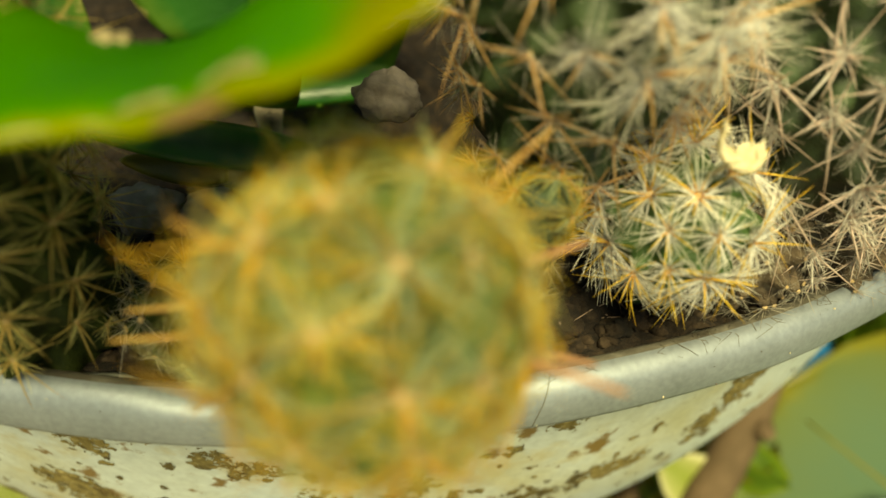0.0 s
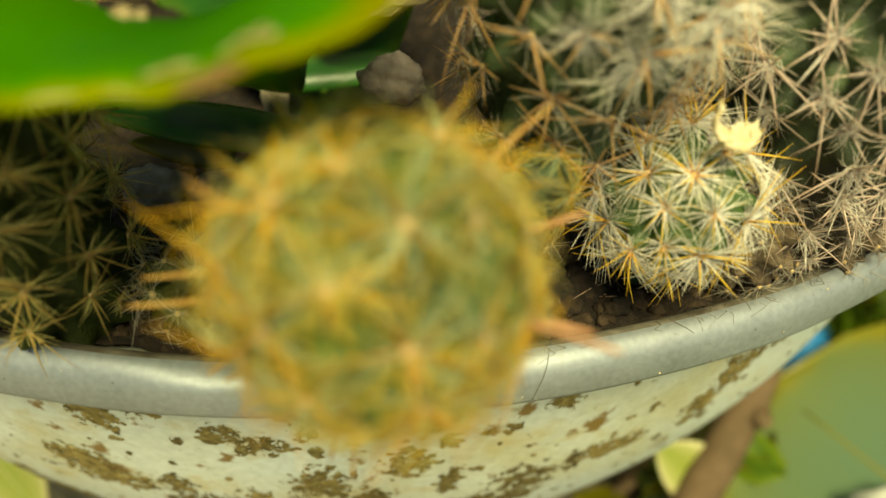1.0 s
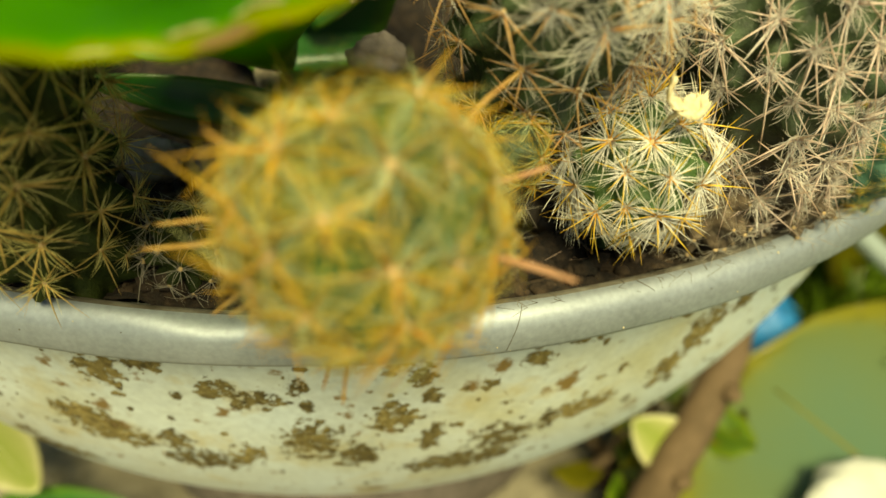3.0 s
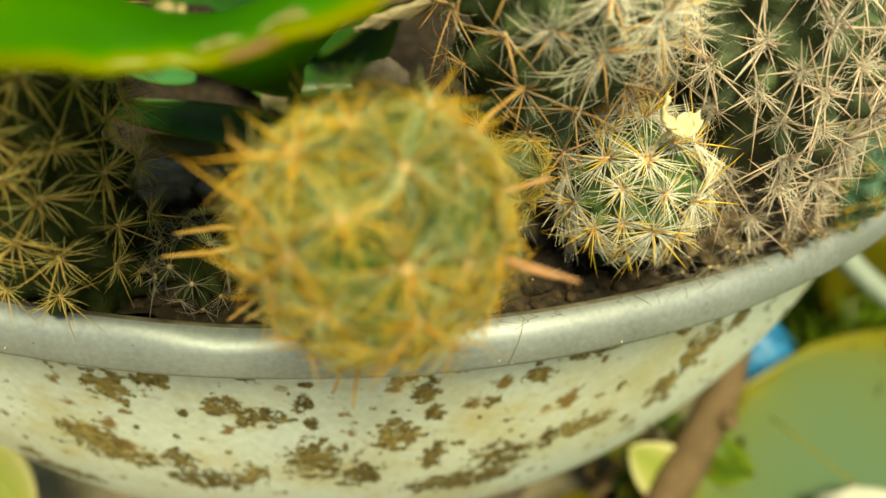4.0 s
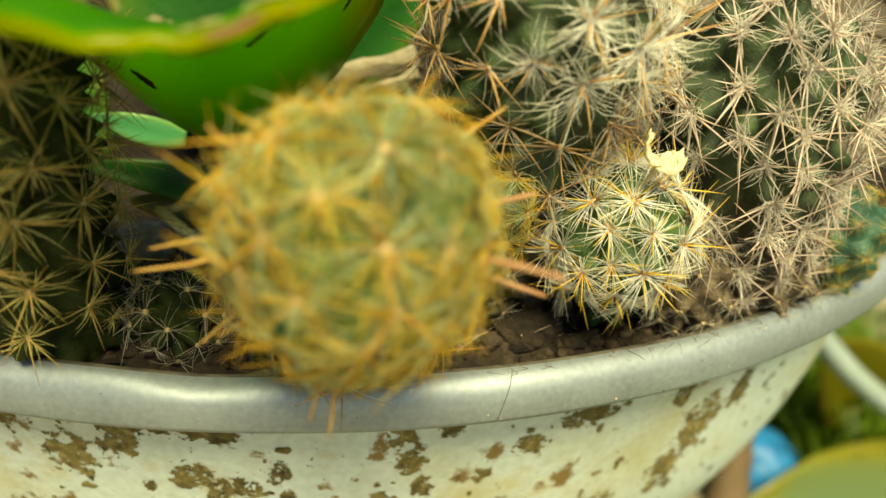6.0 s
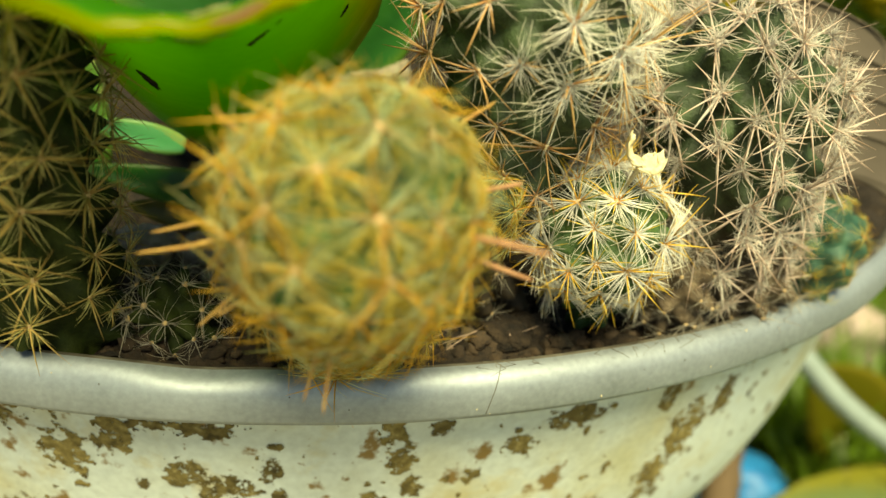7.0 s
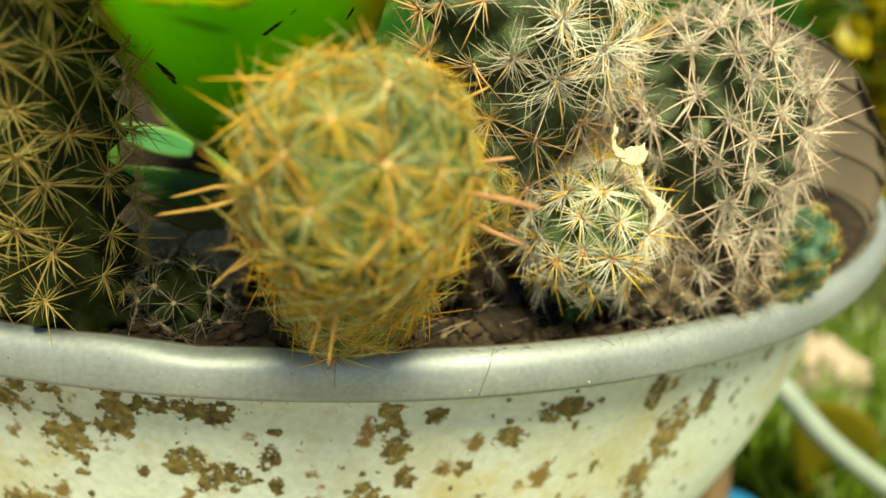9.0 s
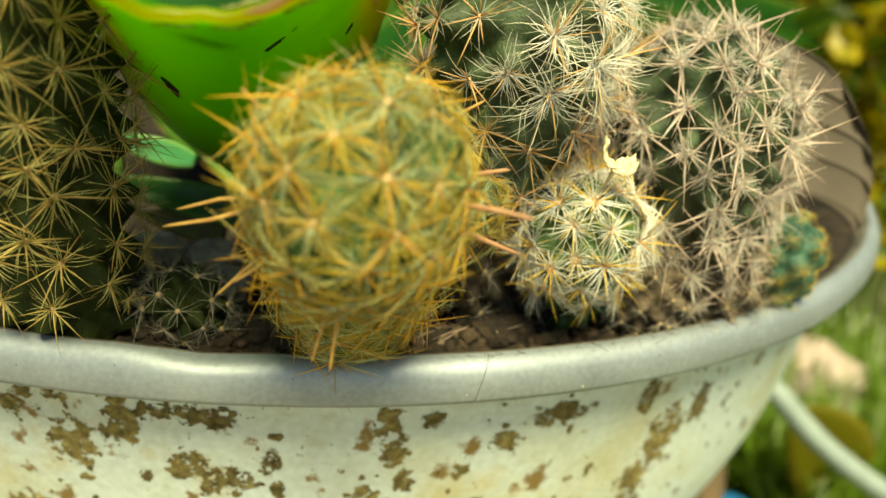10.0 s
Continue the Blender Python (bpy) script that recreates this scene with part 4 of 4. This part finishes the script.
def husk_blade(line, half):
    """A strip along line, rolled across its width and narrowed to a torn tip."""
    def at(u, v):
        w = half * (0.35 + 0.65 * min(1.0, v * 3.0)) * (1 + 0.16 * math.sin(11 * v + 3 * u))
        return line(v) + Vector((-0.45, -0.3, 0.85)) * (u * w) + Vector((0.1, 0.9, 0.3)) * (u * u * half * 0.5) + Vector((0, 0, 0.0005 * math.sin(17 * v + 3 * u)))
    return at


for pts, half in ((((0.4, -18.2, 28.45), (0.95, -18.3, 28.9), (1.8, -18.3, 29.5), (2.8, -18.1, 29.85), (4.0, -17.9, 30.1)), 0.0042), (((1.8, -18.2, 28.8), (2.4, -18.3, 29.1), (3.1, -18.2, 29.35), (4.0, -18.0, 29.75)), 0.0024)):
    strip = husk_blade(along([cm(*p) - husk.location for p in pts]), half)
    v, f, uv = blade(strip, 14, 30, 0.0005)
    part("blade", mesh_of("husk_blade", v, f, M_STUB), husk)
    for u in (-0.5, 0.35):
        v, f = tube([Vector(strip(u, 0.06 + 0.9 * i / 20)) - Vector((0, 0.0003, 0)) for i in range(21)], [0.00016] * 21, 5)
        part("vein", mesh_of("husk_vein", v, f, M_HUSK_DULL), husk, "brown fibre along the husk")
stub_line = along([cm(*p) - cm(-0.5, -19.0, 25.6) for p in ((-0.6, -18.9, 25.4), (-0.55, -18.9, 26.8), (-0.5, -19.0, 27.8), (-0.3, -19.1, 28.3), (-0.05, -19.2, 28.6))])
v, f = tube([stub_line(i / 24) for i in range(25)], [0.0036 * (1 - 0.7 * (i / 24) ** 3) * (1 + 0.12 * math.sin(i * 1.3)) for i in range(25)], 12)
tagged(part("dry_husk", mesh_of("husk_stub", v, f, M_STUB), None, "", Matrix.Translation(cm(-0.5, -19.0, 25.6))), "pale dry hooked stub standing in the soil", "dry leaf")
for k, (x, y, z, r) in enumerate(((2.7, -21.0, 28.6, 0.75), (-2.9, -22.5, 26.2, 0.8), (-1.3, -22.4, 26.0, 0.8), (0.7, -21.6, 26.4, 1.0), (-0.6, -23.6, 25.9, 0.6))):
    v, f = lump(r / 100, k + 3, 0.3, 20, (1, 0.8, 0.75))
    tagged(part("stone", mesh_of("stone", v, f, M_STONE), None, "", Matrix.Translation(cm(x, y, z))), "pale brown stone half buried in the soil", "stone", "stones in the soil")


def clods(label, spots, radius, material, seed):
    """Single crumbs pressed into the soil."""
    rng = random.Random(seed)
    for k, (x, y) in enumerate(spots):
        r = radius * rng.uniform(0.6, 1.3) / 100
        pull = min(1.0, 25.7 / math.hypot(x, y))
        x, y = x * pull, y * pull
        v, f = lump(r, seed + k, 0.45, 8, (1.2, 1.0, 0.7), 2.0)
        m = Matrix.Translation((x / 100, y / 100, soil_z(x / 100, y / 100) + 0.001)) @ Matrix.Rotation(rng.uniform(0, 6.3), 4, "Z")
        tagged(part("soil_clod", mesh_of("soil_clod", v, f, material), None, "", m), label, "soil clod", "clods on the soil")


clods("dark brown clod of soil beside the rim", ((4.9, -26.3), (5.6, -25.9), (6.9, -26.1), (7.6, -25.8), (10.4, -25.1), (11.4, -24.9), (0.6, -26.5), (-0.2, -26.9), (1.4, -26.0), (13.4, -24.1)), 0.55, M_SOIL, 300)
clods("reddish brown bark crumb on the soil", ((0.9, -26.9), (5.2, -25.4), (6.1, -26.5), (9.9, -25.6), (12.3, -24.6), (14.6, -23.0)), 0.38, M_CORK, 340)
rng = random.Random(55)
verts, faces = [], []
for k in range(260):
    w = radians(rng.uniform(-16, 38))
    r = rng.uniform(0.232, 0.262)
    p = Vector((r * math.sin(w), -r * math.cos(w), soil_z(r * math.sin(w), -r * math.cos(w)) + rng.uniform(0.0005, 0.005)))
    h = rng.uniform(0, 6.3)
    d = Vector((math.cos(h), math.sin(h), rng.uniform(-0.35, 0.35))) * rng.uniform(0.003, 0.007)
    tv, tf = tube([p - d, p + Vector((0, 0, 0.0004)), p + d], [0.00012, 0.00013, 0.00004], 4)
    base = len(verts)
    verts += tv
    faces += [tuple(i + base for i in q) for q in tf]
tagged(new("fallen_spines", mesh_of("fallen_spines", verts, faces, M_TAN)), "fallen dry spines scattered over the soil", "dry spines", kind="stuff")

rng = random.Random(71)
verts, faces = [], []
for k in range(1300):
    w = radians(rng.uniform(-18, 42))
    r = 0.268 - 0.05 * rng.random() ** 1.3
    size = rng.uniform(0.0007, 0.0024)
    p = Vector((r * math.sin(w), -r * math.cos(w), soil_z(r * math.sin(w), -r * math.cos(w)) + rng.uniform(-0.0004, 0.0008)))
    lv, lf = lump(size, k, 0.6, 4, (rng.uniform(0.8, 1.7), 1.0, rng.uniform(0.5, 1.0)), 2.0)
    turn = Matrix.Rotation(rng.uniform(0, 6.3), 3, "Z") @ Matrix.Rotation(rng.uniform(-0.6, 0.6), 3, "X")
    base = len(verts)
    verts += [p + turn @ q for q in lv]
    faces += [tuple(i + base for i in q) for q in lf]
tagged(new("soil_crumbs", mesh_of("soil_crumbs", verts, faces, M_CRUMB)), "loose dark crumbs and bark bits over the soil", "soil", kind="stuff")

# ---- the garden behind ----
pale = thing("pale_leaf", "very large rounded pale green leaf near the ground", "leaf", (0.640, -0.490, -0.045))
PALE_AXIS, PALE_SIDE = Vector((-0.655, 0.757, 0)), Vector((0.757, 0.655, 0))


def pale_blade(u, v):
    """A broad oval blade, slightly dished and wavy."""
    wide = 0.30 * math.sqrt(max(0.0, 1 - (2 * v - 1) ** 2)) + 0.002
    p = Vector((0.478, -0.296, -0.016)) + PALE_AXIS * (0.316 * (2 * v - 1)) + PALE_SIDE * (u * wide)
    return p + Vector((0, 0, 0.010 * u * u - 0.012 * math.sin(math.pi * v) + 0.003 * math.sin(7 * v + 4 * u))) - pale.location


v, f, uv = blade(pale_blade, 30, 60, 0.002)
part("blade", mesh_of("pale_leaf_blade", v, f, M_LEAF_P, uvs=uv), pale)
line = [Vector(pale_blade(0, 0.02 + 0.94 * k / 30)) + Vector((0, 0, 0.001)) for k in range(31)]
v, f = tube(line, [0.004 - 0.0001 * k for k in range(31)], 8)
part("midrib", mesh_of("pale_leaf_midrib", v, f, M_LEAF_P, uvs=[(0.9, 0.5)] * len(v)), pale, "paler midrib")
for k in range(6):
    for side in (-1, 1):
        line = [Vector(pale_blade(side * 0.9 * i / 10, 0.12 + 0.12 * k + 0.015 * i)) + Vector((0, 0, 0.0006)) for i in range(11)]
        v, f = tube(line, [0.0016 - 0.0001 * i for i in range(11)], 6)
        part("vein", mesh_of("pale_leaf_vein", v, f, M_LEAF_P, uvs=[(0.9, 0.5)] * len(v)), pale)
simple_leaf("green_leaf", "long green leaf arching in from the bush", (61, 54, 28.5), (13, 2.5, 34.6), 2.2, 0.1, M_LEAF_G, (0.1, 0.2, 1), 0.001, -1.6, midrib=0.1)
# Lump added to stand in for a bright lit patch on the leaf.
v, f = lump(0.046, 12, 0.25, 16, (1.3, 1.0, 0.25))
tagged(part("stone", mesh_of("bright_patch_lump", v, f, M_BRIGHT_PATCH), None, "", Matrix.Translation(cm(32.5, -18.5, -0.2))), "smooth whitish lump added for the bright patch on the pale leaf", "stone")
simple_leaf("yellow_leaf", "large olive yellow leaf hanging low", (46, 8, -6), (35.5, 4.2, 4.8), 4.2, 0.1, M_LEAF_Y, (0.57, 0.22, 0.78), 0.002, midrib=0.15)
v, f = lump(0.038, 5, 0.14, 28, (0.9, 0.8, 0.9), 1.1)
tagged(part("plastic_bag", mesh_of("plastic_bag", v, f, M_BLUE), None, "", Matrix.Translation((0.318, 0.018, GROUND + 0.034))), "crumpled blue plastic bag on the ground", "plastic bag")
hose_line = along([(0.26, 0.09, 0.12), (0.325, 0.042, 0.075), (0.370, 0.018, 0.036), (0.43, 0.005, 0.0), (0.52, 0.005, -0.045), (0.75, 0.10, GROUND + 0.008)])
v, f = tube([hose_line(i / 50) for i in range(51)], [0.008] * 51, 12)
tagged(new("garden_hose", mesh_of("garden_hose", v, f, M_HOSE)), "pale bluish plastic garden hose", "hose")
v, f = lump(0.055, 8, 0.2, 12, (1.2, 0.9, 0.8))
tagged(part("stone", mesh_of("garden_stone", v, f, M_PINK), None, "", Matrix.Translation((0.50, 0.25, GROUND + 0.04))), "pale pinkish stone behind the pot", "stone")
stick = thing("stick", "thick weathered brown stick leaning beside the pot", "stick", (0.150, -0.205, GROUND))
stick_line = along([Vector(p) - stick.location for p in ((0.150, -0.205, GROUND - 0.01), (0.190, -0.155, 0.002), (0.222, -0.113, 0.046), (0.236, -0.075, 0.085))])
v, f = tube([stick_line(i / 40) + noise.noise_vector(Vector((i * 0.35, 2, 5))) * 0.0012 for i in range(41)], [0.0135 - 0.0001 * i + 0.0009 * noise.noise(Vector((i * 0.5, 0, 3))) for i in range(41)], 14)
part("stem", mesh_of("stick_stem", v, f, M_WOOD), stick)
for k, q in enumerate((0.35, 0.62)):
    v, f = lump(0.006, 31 + k, 0.3, 10, (1.0, 1.0, 0.8))
    part("knot", mesh_of("stick_knot", v, f, M_WOOD), stick, "", Matrix.Translation(stick_line(q) + Vector((0.004, -0.010, 0.006))))
simple_leaf("yellow_leaf", "small cream and yellow leaf under the pot", (20.6, -14.6, 0.4), (16.8, -13.8, 3.2), 1.7, 0.1, M_LEAF_C, (0.57, 0.49, 0.65))

simple_leaf("cream_leaf", "pale cream and yellow leaf beside the foot of the pot", (-23.5, -10.0, -4.0), (-15.0, -17.6, 0.6), 1.9, 0.05, M_LEAF_C, (0.6, 0.78, 0.15), 0.0015, midrib=0.08)
simple_leaf("green_leaf", "fresh green leaf on the ground beside the pot", (-19.5, -18.0, -4.6), (-10.5, -17.2, -1.6), 2.4, 0.05, M_LEAF_G, (0.27, -0.74, -0.61), 0.0015, 0.6, midrib=0.08)


def leaf_cloud(name, label, category, middle, size, count, length, materials, seed, kind=""):
    """A plant of many leaves about middle."""
    rng = random.Random(seed)
    ob = thing(name, label, category, (middle[0], middle[1], GROUND), kind=kind)
    for mi, material in enumerate(materials):
        verts, faces, uvs = [], [], []
        for k in range(count // len(materials)):
            p = Vector((rng.gauss(0, 0.45) * size[0], rng.gauss(0, 0.45) * size[1], (middle[2] - GROUND) + rng.uniform(-1, 1) * size[2]))
            w, e = rng.uniform(0, 6.3), rng.uniform(-0.7, 0.9)
            d = Vector((math.cos(w) * math.cos(e), math.sin(w) * math.cos(e), math.sin(e)))
            a, b, _ = axes_of(d)
            n = a * rng.uniform(-1, 1) + b * rng.uniform(-1, 1)
            n = n.normalized()
            s = length * rng.uniform(0.6, 1.3)
            q = d.cross(n) * s * 0.3
            base = len(verts)
            for t, wd in ((0, 0.1), (0.3, 0.9), (0.65, 0.8), (1, 0.05)):
                m = p + d * (s * t) + n * (s * 0.15 * math.sin(3 * t))
                verts += [m - q * wd, m + n * s * -0.05, m + q * wd]
                uvs += [(1, t), (0, t), (1, t)]
            for i in range(3):
                for j in range(2):
                    o = base + i * 3 + j
                    faces.append((o, o + 1, o + 4, o + 3))
        part("foliage", mesh_of(name + "_foliage", verts, faces, material, uvs=uvs), ob)
    for k in range(7):
        end = Vector((rng.gauss(0, 0.4) * size[0], rng.gauss(0, 0.4) * size[1], middle[2] - GROUND + 0.5 * size[2]))
        tv, tf = tube([Vector((0, 0, 0)), end * 0.5 + Vector((rng.uniform(-0.03, 0.03), 0, 0)), end], [0.008, 0.005, 0.002], 6)
        part("stem", mesh_of(name + "_stem", tv, tf, M_WOOD), ob)
    return ob


leaf_cloud("bush", "yellow green leafy bush behind the pot", "bush", (0.60, 0.54, 0.24), (0.20, 0.18, 0.20), 1800, 0.045, [M_BUSH_Y, M_BUSH_Y, M_GRASS], 1)
leaf_cloud("bush", "green leafy bush behind the pot", "bush", (0.05, 0.75, 0.25), (0.45, 0.3, 0.30), 900, 0.09, [M_LEAF_G, M_GRASS], 2)
leaf_cloud("bush", "green leafy bush behind the pot", "bush", (-0.65, 0.55, 0.2), (0.4, 0.4, 0.30), 800, 0.09, [M_LEAF_G, M_GRASS], 3)
leaf_cloud("bush", "low plant with yellow green leaves under the rim", "bush", (0.20, -0.11, -0.03), (0.05, 0.05, 0.02), 40, 0.04, [M_LEAF_Y, M_GRASS], 5)
leaf_cloud("bush", "green leafy bush beyond the pot", "bush", (1.1, 0.25, 0.1), (0.3, 0.5, 0.25), 500, 0.10, [M_GRASS, M_LEAF_G], 6)

rng = random.Random(9)
verts, faces, uvs = [], [], []
for k in range(4500):
    a, r = rng.uniform(-0.02, 1.3), 0.38 + 0.9 * rng.random() ** 1.5
    p = Vector((r * math.cos(a), r * math.sin(a), GROUND))
    w, s = rng.uniform(0, 6.3), rng.uniform(0.05, 0.14)
    d = Vector((math.cos(w) * 0.35, math.sin(w) * 0.35, 1)).normalized()
    q = Vector((-math.sin(w), math.cos(w), 0)) * 0.003
    base = len(verts)
    for t, wd in ((0, 1), (0.5, 0.9), (1, 0.1)):
        m = p + d * (s * t) + Vector((math.cos(w), math.sin(w), -0.4)) * (0.03 * t * t)
        verts += [m - q * wd, m + q * wd]
        uvs += [(0.6, t), (0.6, t)]
    faces += [(base, base + 1, base + 3, base + 2), (base + 2, base + 3, base + 5, base + 4)]
tagged(new("grass", mesh_of("grass", verts, faces, M_GRASS, uvs=uvs)), "thin green grass round the pot", "grass", kind="stuff")
